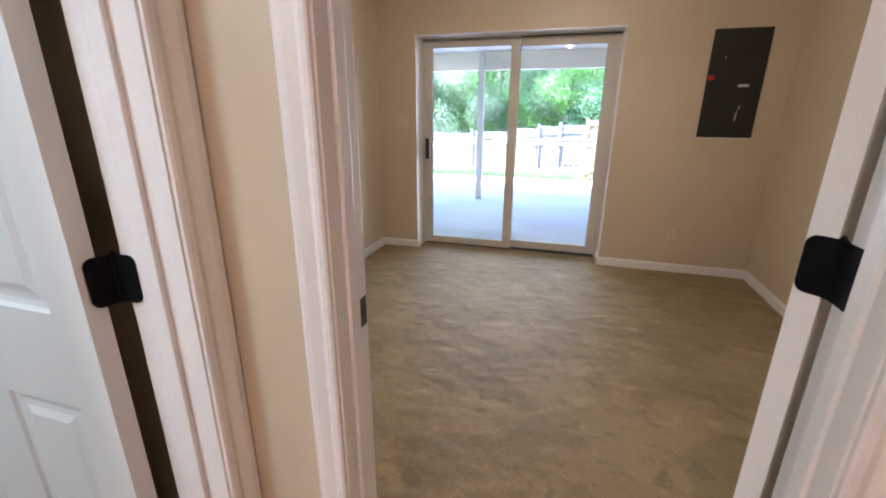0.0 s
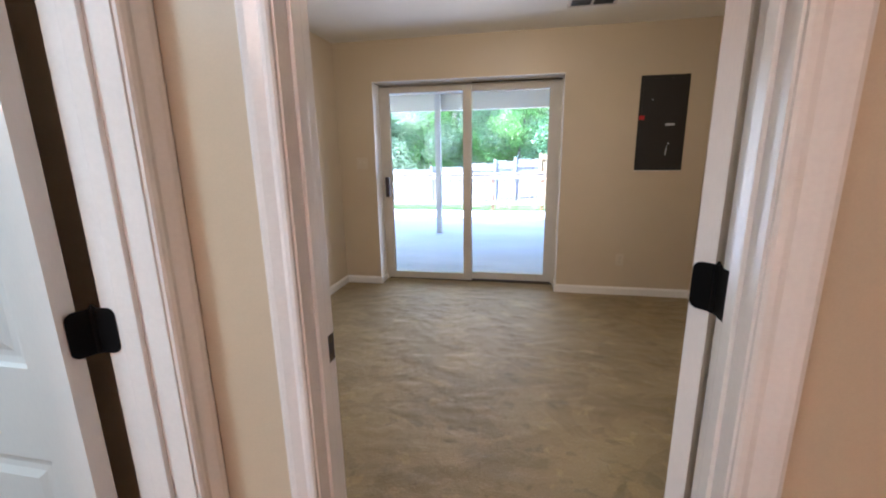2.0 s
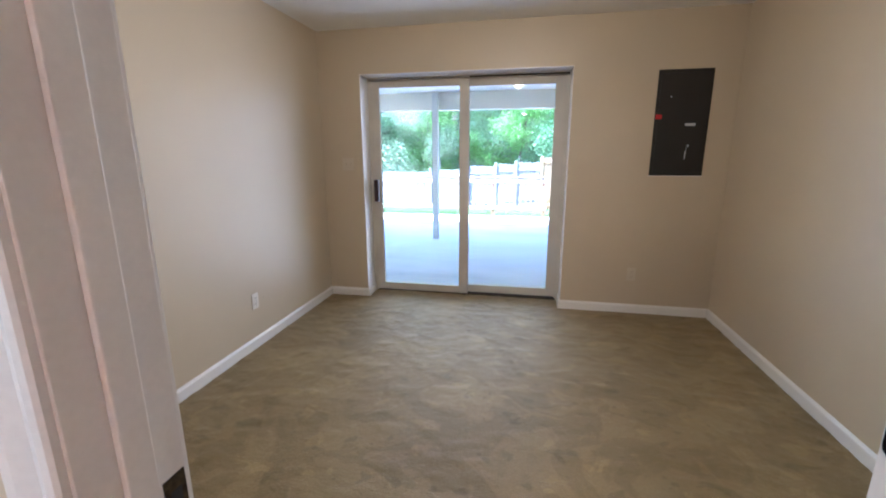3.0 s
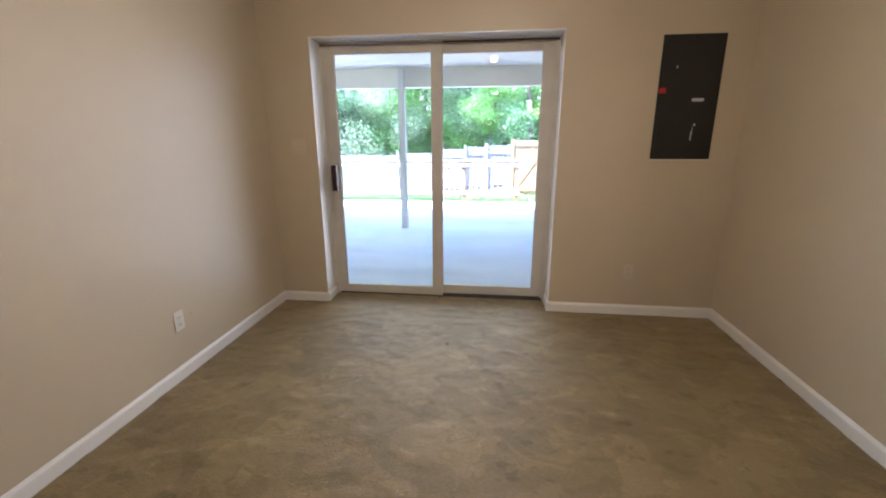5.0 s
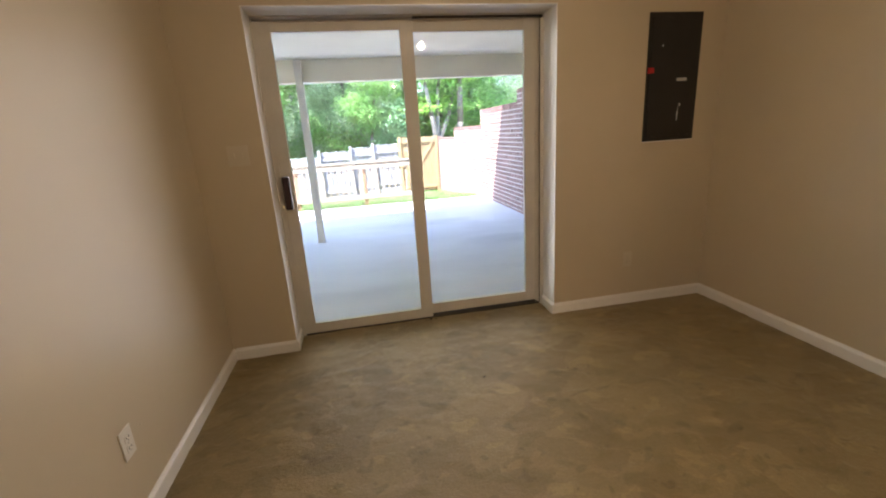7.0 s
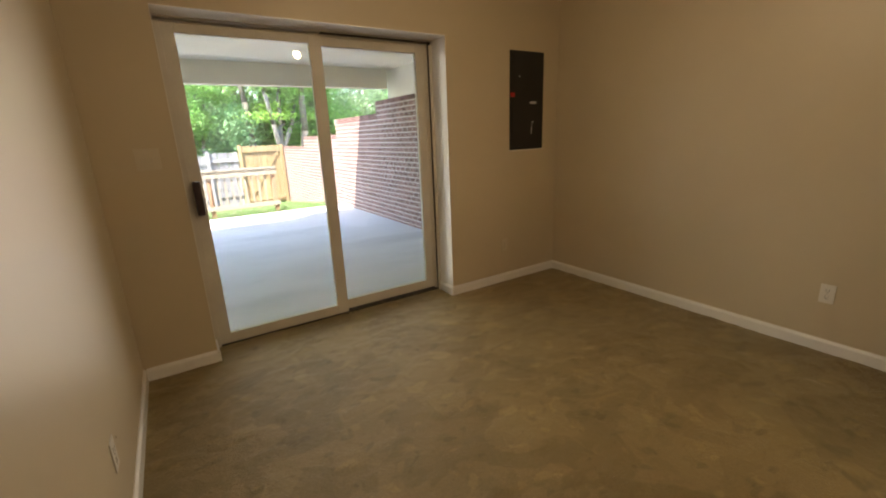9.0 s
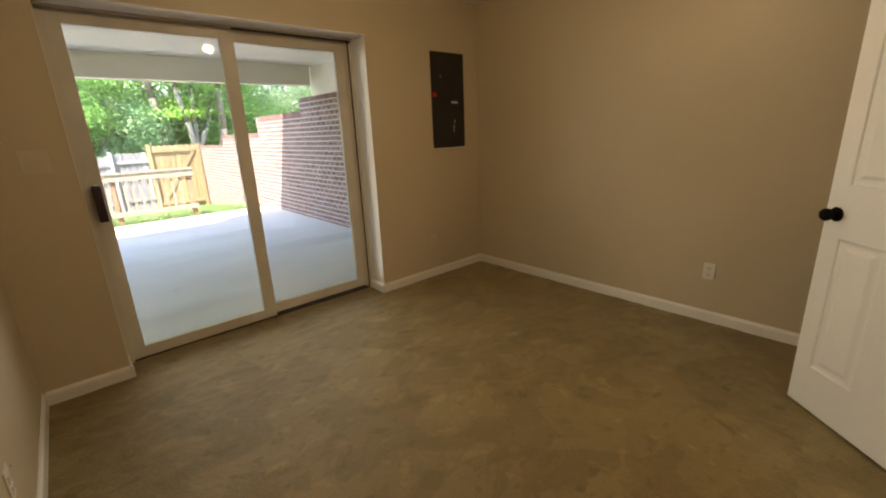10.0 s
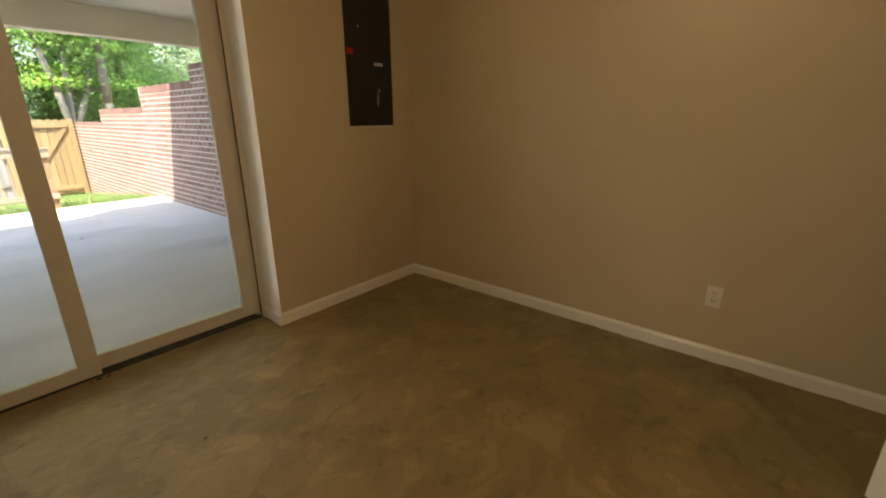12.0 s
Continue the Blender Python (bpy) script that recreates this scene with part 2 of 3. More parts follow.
def extrude_profile(bm, profile, start, end, across, up):
    """Sweeps a closed profile of (across, up) points from start to end."""
    start, end, across, up = Vector(start), Vector(end), Vector(across), Vector(up)
    rings = [[bm.verts.new(p + across * a + up * b) for a, b in profile] for p in (start, end)]
    k = len(profile)
    for i in range(k):
        bm.faces.new((rings[0][i], rings[0][(i + 1) % k], rings[1][(i + 1) % k], rings[1][i]))
    bm.faces.new(rings[0][::-1])
    bm.faces.new(rings[1])
    bmesh.ops.recalc_face_normals(bm, faces=bm.faces)
    return bm


def part(name, bm, mat, parent=None, label="", smooth=False):
    """Links a bmesh as one mesh object, under its thing if one is given."""
    me = bpy.data.meshes.new(name)
    if smooth:
        for f in bm.faces:
            f.smooth = True
    bm.to_mesh(me)
    bm.free()
    me.materials.append(mat)
    ob = new(name, me)
    ob.parent = parent
    return tagged(ob, label=label) if label else ob


def thing(name, label, category, group="", kind="", at=(0, 0, 0)):
    ob = new(name)
    ob.location = at
    return tagged(ob, label, category, group, kind)


def structure(name, bm, mat, label="", category=""):
    return tagged(part(name, bm, mat), label, category, kind="structure")


def slab(name, lo, hi, mat, label="", category="", bevel=0.0):
    return structure(name, box(bmesh.new(), lo, hi, bevel), mat, label, category)


def wall_with_hole(name, lo, hi, axis, a, b, z0, z1, mat, label):
    """A wall from lo to hi with one opening from a to b along axis (0 or 1), z0 to z1."""
    bm = bmesh.new()
    def piece(u0, u1, w0, w1):
        p, q = list(lo), list(hi)
        p[axis], q[axis], p[2], q[2] = u0, u1, w0, w1
        if u1 - u0 > 1e-4 and w1 - w0 > 1e-4:
            box(bm, p, q)
    piece(lo[axis], a, lo[2], hi[2])
    piece(b, hi[axis], lo[2], hi[2])
    piece(a, b, z1, hi[2])
    piece(a, b, lo[2], z0)
    return structure(name, bm, mat, label, "wall")


# ---- plan, in metres ----
XW, XE, YS, YN, CEILING = -0.39, 3.05, 1.605, 5.0, 2.43      # bedroom, inner faces
YH = 1.498                                                    # hall face of the entry wall
JL, JR, DOOR_TOP = 1.135, 1.845, 2.04                         # entry door jamb faces
XH0, XH1 = 0.79, 0.91                                         # wall between the hall and the side room
SL, SR, ST = 0.0, 1.83, 2.055                                 # slider opening
YOUT, YGLASS = 5.33, 5.215
PATIO, XB = -0.18, 3.35

# ---- bedroom shell ----
wall_with_hole("wall_north", (XW - 0.12, YN, -0.2), (XE + 0.12, YOUT, 2.6), 0, SL, SR, -0.02, ST + 0.004, WALL, "beige painted wall around the sliding glass door")
slab("wall_west", (XW - 0.12, YS, -0.2), (XW, YN, 2.6), WALL, "beige painted side wall", "wall")
slab("wall_east", (XE, YS, -0.2), (XE + 0.12, YN, 2.6), WALL, "beige painted side wall", "wall")
wall_with_hole("wall_south", (XW - 0.12, YH, -0.2), (XE + 0.12, YS, 2.6), 0, JL - 0.018, JR + 0.018, -0.02, DOOR_TOP + 0.018, WALL, "beige wall with the bedroom doorway")
slab("ceiling", (XW, YS, CEILING), (XE, YN, CEILING + 0.12), CEIL, "off-white painted bedroom ceiling", "ceiling")

# carpet: a grid whose pile stands in brushed ridges
bm = bmesh.new()
NX, NY = 230, 236
Y0, Y1 = YH + 0.05, YGLASS - 0.023
vs = []
for j in range(NY + 1):
    y = Y0 + (Y1 - Y0) * j / NY
    row = []
    for i in range(NX + 1):
        x = XW + (XE - XW) * i / NX
        a = noise.fractal((x * 3.1, y * 4.3, 0.3), 1.0, 2.0, 4)
        b = noise.noise((x * 14, y * 19, 4.0))
        z = 0.0022 * max(-0.6, min(0.8, a)) + 0.0004 * b
        s = noise.noise((x * 6.5 + 0.4 * a, y * 10.5, 9.0))
        z += 0.0025 * max(0.0, min(1.0, (s - 0.18) / 0.05))
        z += 0.008 * max(0.0, min(1.0, (y - 5.02) / 0.14))
        row.append(bm.verts.new((x, y, z)))
    vs.append(row)
for j in range(NY):
    y = Y0 + (Y1 - Y0) * (j + 0.5) / NY
    for i in range(NX):
        x = XW + (XE - XW) * (i + 0.5) / NX
        if (y > YN and not SL + 0.02 < x < SR - 0.02) or (y < YS and not JL < x < JR):
            continue
        bm.faces.new((vs[j][i], vs[j][i + 1], vs[j + 1][i + 1], vs[j + 1][i]))
bmesh.ops.delete(bm, geom=[v for v in bm.verts if not v.link_faces], context="VERTS")
structure("floor", bm, CARPET, "beige cut-pile carpet with brushed footprints", "floor").data.polygons.foreach_set("use_smooth", [True] * len(bpy.data.meshes["floor"].polygons))
slab("subfloor", (XW, YH + 0.05, -0.15), (XE, YOUT, -0.012), MORTAR)

BASE = [(0, 0), (0.014, 0), (0.014, 0.062), (0.012, 0.070), (0.007, 0.076), (0.004, 0.083), (0, 0.083)]


def baseboard(name, a, b, normal):
    bm = extrude_profile(bmesh.new(), BASE, a, b, normal, (0, 0, 1))
    return structure(name, bm, TRIM, "white moulded baseboard along the wall", "baseboard")


baseboard("baseboard", (XW, YS, -0.004), (XW, YN, -0.004), (1, 0, 0))
baseboard("baseboard", (XE, YS, -0.004), (XE, YN, -0.004), (-1, 0, 0))
baseboard("baseboard", (XW + 0.014, YN, -0.004), (SL + 0.001, YN, -0.004), (0, -1, 0))
baseboard("baseboard", (SR - 0.001, YN, -0.004), (XE - 0.014, YN, -0.004), (0, -1, 0))
baseboard("baseboard", (SL + 0.003, YN - 0.013, -0.004), (SL + 0.003, YGLASS - 0.03, -0.004), (1, 0, 0))
baseboard("baseboard", (SR - 0.003, YN - 0.013, -0.004), (SR - 0.003, YGLASS - 0.03, -0.004), (-1, 0, 0))
baseboard("baseboard", (XW + 0.014, YS, -0.004), (JL - 0.075, YS, -0.004), (0, 1, 0))
baseboard("baseboard", (JR + 0.075, YS, -0.004), (XE - 0.014, YS, -0.004), (0, 1, 0))

# white lining of the slider's deep reveal
slab("trim", (SL, YN - 0.004, ST - 0.001), (SR, YGLASS - 0.028, ST + 0.004), TRIM, "white painted head lining of the sliding door", "trim")
slab("trim", (SL, YN - 0.004, -0.004), (SL + 0.003, YGLASS - 0.028, ST - 0.001), TRIM)
slab("trim", (SR - 0.003, YN - 0.004, -0.004), (SR, YGLASS - 0.028, ST - 0.001), TRIM)


# ---- sliding glass door ----
def glazed_panel(parent, x0, x1, y, z0, z1, stiles, rails, glass):
    """One leaf: stiles and rails as bevelled bars, and a pane. stiles: widths left and right."""
    t = 0.019
    wl, wr = stiles
    low, high = rails
    part("stile", box(bmesh.new(), (x0, y - t, z0), (x0 + wl, y + t, z1), 0.003), VINYL, parent)
    part("stile", box(bmesh.new(), (x1 - wr, y - t, z0), (x1, y + t, z1), 0.003), VINYL, parent)
    part("rail", box(bmesh.new(), (x0 + wl, y - t + 0.001, z1 - high), (x1 - wr, y + t - 0.001, z1), 0.003), VINYL, parent)
    part("rail", box(bmesh.new(), (x0 + wl, y - t + 0.001, z0), (x1 - wr, y + t - 0.001, z0 + low), 0.003), VINYL, parent)
    bm = bmesh.new()
    box(bm, (x0 + wl - 0.006, y - 0.003, z0 + low - 0.006), (x1 - wr + 0.006, y + 0.003, z1 - high + 0.006))
    pane = part("pane", bm, glass, parent, "window glass of the sliding door")
    pane.visible_shadow = False


slider = thing("sliding_glass_door", "two-panel almond vinyl sliding glass door, closed, looking onto the patio", "sliding door", at=(0, 0, 0))
def fins(name, base, ribs):
    bm = box(bmesh.new(), *base)
    for rib in ribs:
        box(bm, *rib, 0.0015)
    return part(name, bm, VINYL, slider)


RIBS = ((-0.026, -0.022, 0.028), (0.0205, 0.0235, 0.045), (0.066, 0.072, 0.05))
fins("head_frame", ((SL + 0.003, YGLASS - 0.028, 2.046), (SR - 0.003, YGLASS + 0.09, 2.0545)),
     [((SL + 0.003, YGLASS + a, 2.026), (SR - 0.003, YGLASS + b, 2.047)) for a, b, _ in RIBS[1:]])
fins("side_frame", ((SL + 0.003, YGLASS - 0.028, 0.0), (SL + 0.012, YGLASS + 0.09, 2.0455)),
     [((SL + 0.011, YGLASS + a, 0.0), (SL + w, YGLASS + b, 2.0255)) for a, b, w in ((-0.026, -0.022, 0.037), *RIBS[1:])])
fins("side_frame", ((SR - 0.012, YGLASS - 0.028, 0.0), (SR - 0.003, YGLASS + 0.09, 2.0455)),
     [((SR - w, YGLASS + a, 0.0), (SR - 0.011, YGLASS + b, 2.0255)) for a, b, w in RIBS])
# Dark strips colour the deep grooves with their shade and grime.
part("weatherstrip", box(bmesh.new(), (SR - 0.015, YGLASS - 0.0215, 0.0), (SR - 0.0122, YGLASS + 0.0195, 2.045)), TRACK, slider, "dark strip for shade and grime in the side frame groove")
part("weatherstrip", box(bmesh.new(), (0.96, YGLASS - 0.020, 2.0405), (SR - 0.016, YGLASS + 0.0195, 2.0455)), TRACK, slider, "dark strip for shade and grime in the head frame groove")
part("sill_track", box(bmesh.new(), (SL + 0.029, YGLASS - 0.021, -0.015), (SR - 0.029, YGLASS + 0.1, 0.012), 0.002), TRACK, slider, "grimy dark metal sill track")
glazed_panel(slider, SL + 0.034, 0.955, YGLASS, 0.018, 2.024, (0.071, 0.085), (0.070, 0.054), GLASS_HAZY)
glazed_panel(slider, 0.885, SR - 0.038, YGLASS + 0.045, 0.022, 2.030, (0.07, 0.083), (0.075, 0.064), GLASS)
handle = part("handle", box(bmesh.new(), (SL + 0.046, YGLASS - 0.080, 0.920), (SL + 0.090, YGLASS - 0.034, 1.13), 0.008), DARKBROWN, slider, "dark brown pull handle", True)
part("handle_mount", box(bmesh.new(), (SL + 0.06, YGLASS - 0.036, 0.95), (SL + 0.08, YGLASS - 0.018, 1.105), 0.003), DARKBROWN, handle)


# ---- doorways ----
def casing_run(bm, a, b, across, out, width=0.065):
    prof = [(u * width / 0.057, v) for u, v in ((0, 0), (0, 0.008), (0.004, 0.011), (0.012, 0.012), (0.020, 0.010), (0.030, 0.013), (0.040, 0.016), (0.050, 0.017), (0.057, 0.013), (0.057, 0))]
    extrude_profile(bm, prof, a, b, across, out)


def door_casing(name, centre_a, centre_b, out, top, label, widths=(0.065, 0.065)):
    """Legs and head of a casing round an opening. centre_a and centre_b: its two feet on the wall face. widths: of its two legs."""
    a, b, out = Vector(centre_a), Vector(centre_b), Vector(out)
    d = (b - a).normalized()
    bm = bmesh.new()
    casing_run(bm, a - d * 0.004, a - d * 0.004 + Vector((0, 0, top + 0.069)), -d, out, widths[0])
    casing_run(bm, b + d * 0.004, b + d * 0.004 + Vector((0, 0, top + 0.069)), d, out, widths[1])
    casing_run(bm, a - d * 0.0035 + Vector((0, 0, top + 0.004)), b + d * 0.0035 + Vector((0, 0, top + 0.004)), (0, 0, 1), out)
    return structure(name, bm, TRIM, label, "door casing")


door_casing("trim", (JL, YH, 0), (JR, YH, 0), (0, -1, 0), DOOR_TOP, "white moulded casing round the bedroom doorway, hall side", (0.053, 0.068))
door_casing("trim", (JL, YS, 0), (JR, YS, 0), (0, 1, 0), DOOR_TOP, "white moulded casing round the bedroom doorway, room side")
slab("door_frame", (JL - 0.017, YH - 0.001, -0.01), (JL, YS + 0.001, DOOR_TOP), TRIM, "white painted door jamb", "door frame", 0.001)
slab("door_frame", (JR, YH - 0.001, -0.01), (JR + 0.017, YS + 0.001, DOOR_TOP), TRIM, "white painted door jamb", "door frame", 0.001)
slab("door_frame", (JL - 0.017, YH - 0.001, DOOR_TOP), (JR + 0.017, YS + 0.001, DOOR_TOP + 0.017), TRIM, "white painted door head", "door frame", 0.001)
slab("door_stop", (JL, YH + 0.036, 0), (JL + 0.008, YH + 0.068, DOOR_TOP), TRIM, "", "", 0.002)
slab("door_stop", (JR - 0.008, YH + 0.036, 0), (JR, YH + 0.068, DOOR_TOP), TRIM, "", "", 0.002)
strike = thing("strike_plate", "small dark metal strike plate let into the white door jamb", "strike plate", at=(JL, 1.588, 1.0))
part("plate", box(bmesh.new(), (0.0, -0.014, -0.029), (0.0015, 0.014, 0.029), 0.0005), BRASS, strike)
part("latch_hole", box(bmesh.new(), (0.0012, -0.007, -0.012), (0.002, 0.007, 0.012)), SLOT, strike)


def panel_door(name, label, width, height, panels, hinge_zs, at, angle, knob=True, flip=1):
    """A six-panel leaf. Its hinge edge is at x = 0, it runs along +x; its faces are at y = 0 and y = flip * 0.035."""
    ob = thing(name, label, "door", at=at)
    ob.rotation_euler.z = radians(angle)
    y0, y1 = sorted((0.0, flip * 0.035))
    bm = bmesh.new()
    xs = sorted({0.0, width, *[v for p in panels for v in p[:2]]})
    zs = sorted({0.0, height, *[v for p in panels for v in p[2:]]})
    for i in range(len(xs) - 1):
        for j in range(len(zs) - 1):
            cx, cz = (xs[i] + xs[i + 1]) / 2, (zs[j] + zs[j + 1]) / 2
            hole = any(p[0] < cx < p[1] and p[2] < cz < p[3] for p in panels)
            for y, sgn in ((y0, 1), (y1, -1)):
                x0, x1, z0, z1 = xs[i], xs[i + 1], zs[j], zs[j + 1]
                if not hole:
                    bm.faces.new([bm.verts.new(v) for v in ((x0, y, z0), (x1, y, z0), (x1, y, z1), (x0, y, z1))])
                    continue
                rings = []
                for inset, depth in ((0, 0), (0.006, 0.006), (0.018, 0.008), (0.030, 0.007), (0.046, 0.002)):
                    yy = y + sgn * depth
                    rings.append([bm.verts.new(v) for v in ((x0 + inset, yy, z0 + inset), (x1 - inset, yy, z0 + inset), (x1 - inset, yy, z1 - inset), (x0 + inset, yy, z1 - inset))])
                for r, s in zip(rings, rings[1:]):
                    for k in range(4):
                        bm.faces.new((r[k], r[(k + 1) % 4], s[(k + 1) % 4], s[k]))
                bm.faces.new(rings[-1])
    for x in (0.0, width):
        bm.faces.new([bm.verts.new(v) for v in ((x, y0, 0), (x, y1, 0), (x, y1, height), (x, y0, height))])
    for z in (0.0, height):
        bm.faces.new([bm.verts.new(v) for v in ((0, y0, z), (width, y0, z), (width, y1, z), (0, y1, z))])
    bmesh.ops.remove_doubles(bm, verts=bm.verts, dist=1e-5)
    bmesh.ops.recalc_face_normals(bm, faces=bm.faces)
    part("leaf", bm, DOOR, ob)
    if knob:
        for y, s in ((y0, -1), (y1, 1)):
            bm = bmesh.new()
            cyl(bm, (width - 0.05, y, 0.925), (width - 0.05, y + s * 0.008, 0.925), 0.032, 0.028, 28)
            cyl(bm, (width - 0.05, y + s * 0.008, 0.925), (width - 0.05, y + s * 0.03, 0.925), 0.011, 0.013, 20)
            r = bmesh.ops.create_uvsphere(bm, u_segments=24, v_segments=16, radius=0.027)
            for v in r["verts"]:
                v.co = Vector((v.co.x + width - 0.05, v.co.y * 0.8 + y + s * 0.045, v.co.z + 0.925))
            part("knob", bm, BLACK, ob, "black round door knob", True)
        part("latch_plate", box(bmesh.new(), (width - 0.0005, (y0 + y1) / 2 - 0.012, 0.882), (width + 0.001, (y0 + y1) / 2 + 0.012, 0.938)), BLACK, ob)
    return ob


def hinge(parent, name, points, z, h=0.086):
    """Two rounded leaves and a knuckle barrel. points: door-side end, pin, jamb-side end, in plan."""
    a, p, b = [Vector((*q, 0)) for q in points]
    bm = bmesh.new()
    for end in (a, b):
        d = end - p
        w = d.length
        d.normalize()
        nrm = Vector((-d.y, d.x, 0)) * 0.0012
        r = 0.014
        out = [(0, -h / 2), (w - r, -h / 2)] + [(w - r + r * math.sin(k * math.pi / 8), -h / 2 + r - r * math.cos(k * math.pi / 8)) for k in range(1, 5)]
        out += [(u, -v) for u, v in reversed(out)]
        rings = [[bm.verts.new(p + d * u + Vector((0, 0, z + v)) + nrm * s) for u, v in out] for s in (-1, 1)]
        k = len(out)
        for i in range(k):
            bm.faces.new((rings[0][i], rings[0][(i + 1) % k], rings[1][(i + 1) % k], rings[1][i]))
        bm.faces.new(rings[0])
        bm.faces.new(rings[1][::-1])
    bmesh.ops.recalc_face_normals(bm, faces=bm.faces)
    cyl(bm, p + Vector((0, 0, z - h / 2)), p + Vector((0, 0, z + h / 2)), 0.006, None, 14)
    cyl(bm, p + Vector((0, 0, z + h / 2)), p + Vector((0, 0, z + h / 2 + 0.006)), 0.0045, 0.002, 14)
    return part(name, bm, BLACK, parent, "black iron butt hinge")


PANELS = [(a, b, c, d) for a, b in ((0.19, 0.437), (0.583, 0.78)) for c, d in ((0.21, 0.825), (1.05, 1.645), (1.755, 1.94))]
ANG = 50.1
PIVOT = Vector((1.843, 1.630))
bedroom_door = panel_door("bedroom_door", "white six-panel bedroom door with black knob, standing wide open", 0.862, 2.02, PANELS, None, (*PIVOT, 0.015), ANG - 1.8)
for z in (0.33, 1.14, 1.86):
    part_in = bedroom_door
    inv = Matrix.Rotation(-radians(ANG - 1.8), 2)
    jamb = inv @ (Vector((JR - 0.0015, 1.566)) - PIVOT)
    hinge(part_in, "hinge", ((-0.0015, 0.034), (-0.003, -0.006), tuple(jamb)), z - 0.004)

# ---- hall and side room ----
wall_with_hole("wall_hall_west", (XH0, -3.0, -0.2), (XH1, YH, 2.6), 1, 0.65, 1.448, -0.02, DOOR_TOP + 0.018, WALL, "beige hall wall with the side room doorway")
slab("wall_hall_east", (2.9, -3.0, -0.2), (3.02, YH, 2.6), WALL, "beige hall wall", "wall")
slab("wall_hall_south", (XH0, -3.12, -0.2), (3.02, -3.0, 2.6), WALL, "beige hall wall", "wall")
slab("ceiling_hall", (XH1, -3.0, CEILING), (2.9, YH, CEILING + 0.12), CEIL, "off-white hall ceiling", "ceiling")
slab("wall_side_west", (-1.6, -1.12, -0.2), (-1.48, YH, 2.6), WALL, "beige side room wall", "wall")
slab("wall_side_south", (-1.48, -1.12, -0.2), (XH0, -1.0, 2.6), WALL, "beige side room wall", "wall")
slab("wall_side_north", (-1.6, YH, -0.2), (XW - 0.12, YS, 2.6), WALL, "beige side room wall", "wall")
slab("ceiling_side", (-1.48, -1.0, CEILING), (XH0, YH, CEILING + 0.12), CEIL, "off-white side room ceiling", "ceiling")
door_casing("trim", (XH1, 0.668, 0), (XH1, 1.43, 0), (1, 0, 0), DOOR_TOP, "white moulded casing round the side room doorway")
slab("door_frame", (XH0 - 0.012, 1.43, -0.01), (XH1 + 0.001, 1.447, DOOR_TOP), TRIM, "white painted door jamb", "door frame", 0.001)
slab("door_frame", (XH0 - 0.012, 0.651, -0.01), (XH1 + 0.001, 0.668, DOOR_TOP), TRIM, "white painted door jamb", "door frame", 0.001)
slab("door_frame", (XH0 - 0.012, 0.651, DOOR_TOP), (XH1 + 0.001, 1.447, DOOR_TOP + 0.017), TRIM, "white painted door head", "door frame", 0.001)
slab("door_stop", (0.825, 1.42, 0), (0.862, 1.43, DOOR_TOP), TRIM, "", "", 0.002)
slab("door_stop", (0.825, 0.668, 0), (0.862, 0.678, DOOR_TOP), TRIM, "", "", 0.002)
PANELS2 = [(a, b, c, d) for a, b in ((0.085, 0.278), (0.38, 0.575)) for c, d in ((0.21, 0.825), (1.015, 1.62), (1.73, 1.92))]
side_door = panel_door("side_room_door", "white six-panel door with black hinges, open into the side room", 0.70, 2.02, PANELS2, None, (0.752, 1.372, 0.012), 180, True, -1)
for z in (0.33, 1.085, 1.86):
    hinge(side_door, "hinge", ((-0.002, -0.012), (-0.014, -0.052), (-0.055, -0.0565)), z - 0.012)
bm = bmesh.new()
cabinet = thing("wooden_cabinet", "orange-brown stained wooden cabinet on the wood floor beside the open door", "cabinet", at=(-0.42, 1.22, -0.012))
part("body", box(bmesh.new(), (-0.38, -0.24, 0.235), (0.38, 0.25, 0.80), 0.004), CABINETWOOD, cabinet)
part("worktop", box(bmesh.new(), (-0.40, -0.26, 0.80), (0.40, 0.25, 0.825), 0.006), CABINETWOOD, cabinet)
for x in (-0.35, 0.35):
    for y in (-0.21, 0.22):
        part("leg", box(bmesh.new(), (x - 0.025, y - 0.025, 0), (x + 0.025, y + 0.025, 0.235), 0.004), CABINETWOOD, cabinet)
structure("floor_hall", box(bmesh.new(), (-1.48, -3.0, -0.1), (2.9, YH + 0.05, -0.012)), OAK, "orange-brown wood floor", "floor")


def ceiling_light(at, label):
    ob = thing("ceiling_light", label, "ceiling light", at=at)
    bm = bmesh.new()
    cyl(bm, (0, 0, CEILING - at[2]), (0, 0, CEILING - at[2] - 0.03), 0.07, 0.06, 28)
    cyl(bm, (0, 0, CEILING - at[2] - 0.03), (0, 0, 0.075), 0.022, 0.02, 20)
    part("base", bm, TRIM, ob)
    bm = bmesh.new()
    bmesh.ops.create_uvsphere(bm, u_segments=20, v_segments=14, radius=0.011)
    bulb = part("bulb", bm, BULB, ob, "glowing warm bulb", True)
    bulb.visible_shadow = False


ceiling_light((ROOM_LAMP[0], ROOM_LAMP[1], ROOM_LAMP[2]), "bare warm bulb under the bedroom ceiling, lit")
vent = thing("ceiling_vent", "off-white metal air register in the bedroom ceiling, two slatted banks", "vent", at=(1.948, 4.36, CEILING))
bm = bmesh.new()
for a, b in (((-0.175, -0.1, -0.006), (0.175, -0.07, 0)), ((-0.175, 0.07, -0.006), (0.175, 0.1, 0)),
             ((-0.175, -0.07, -0.006), (-0.15, 0.07, 0)), ((0.15, -0.07, -0.006), (0.175, 0.07, 0)), ((-0.008, -0.07, -0.006), (0.008, 0.07, 0))):
    box(bm, a, b, 0.0015)
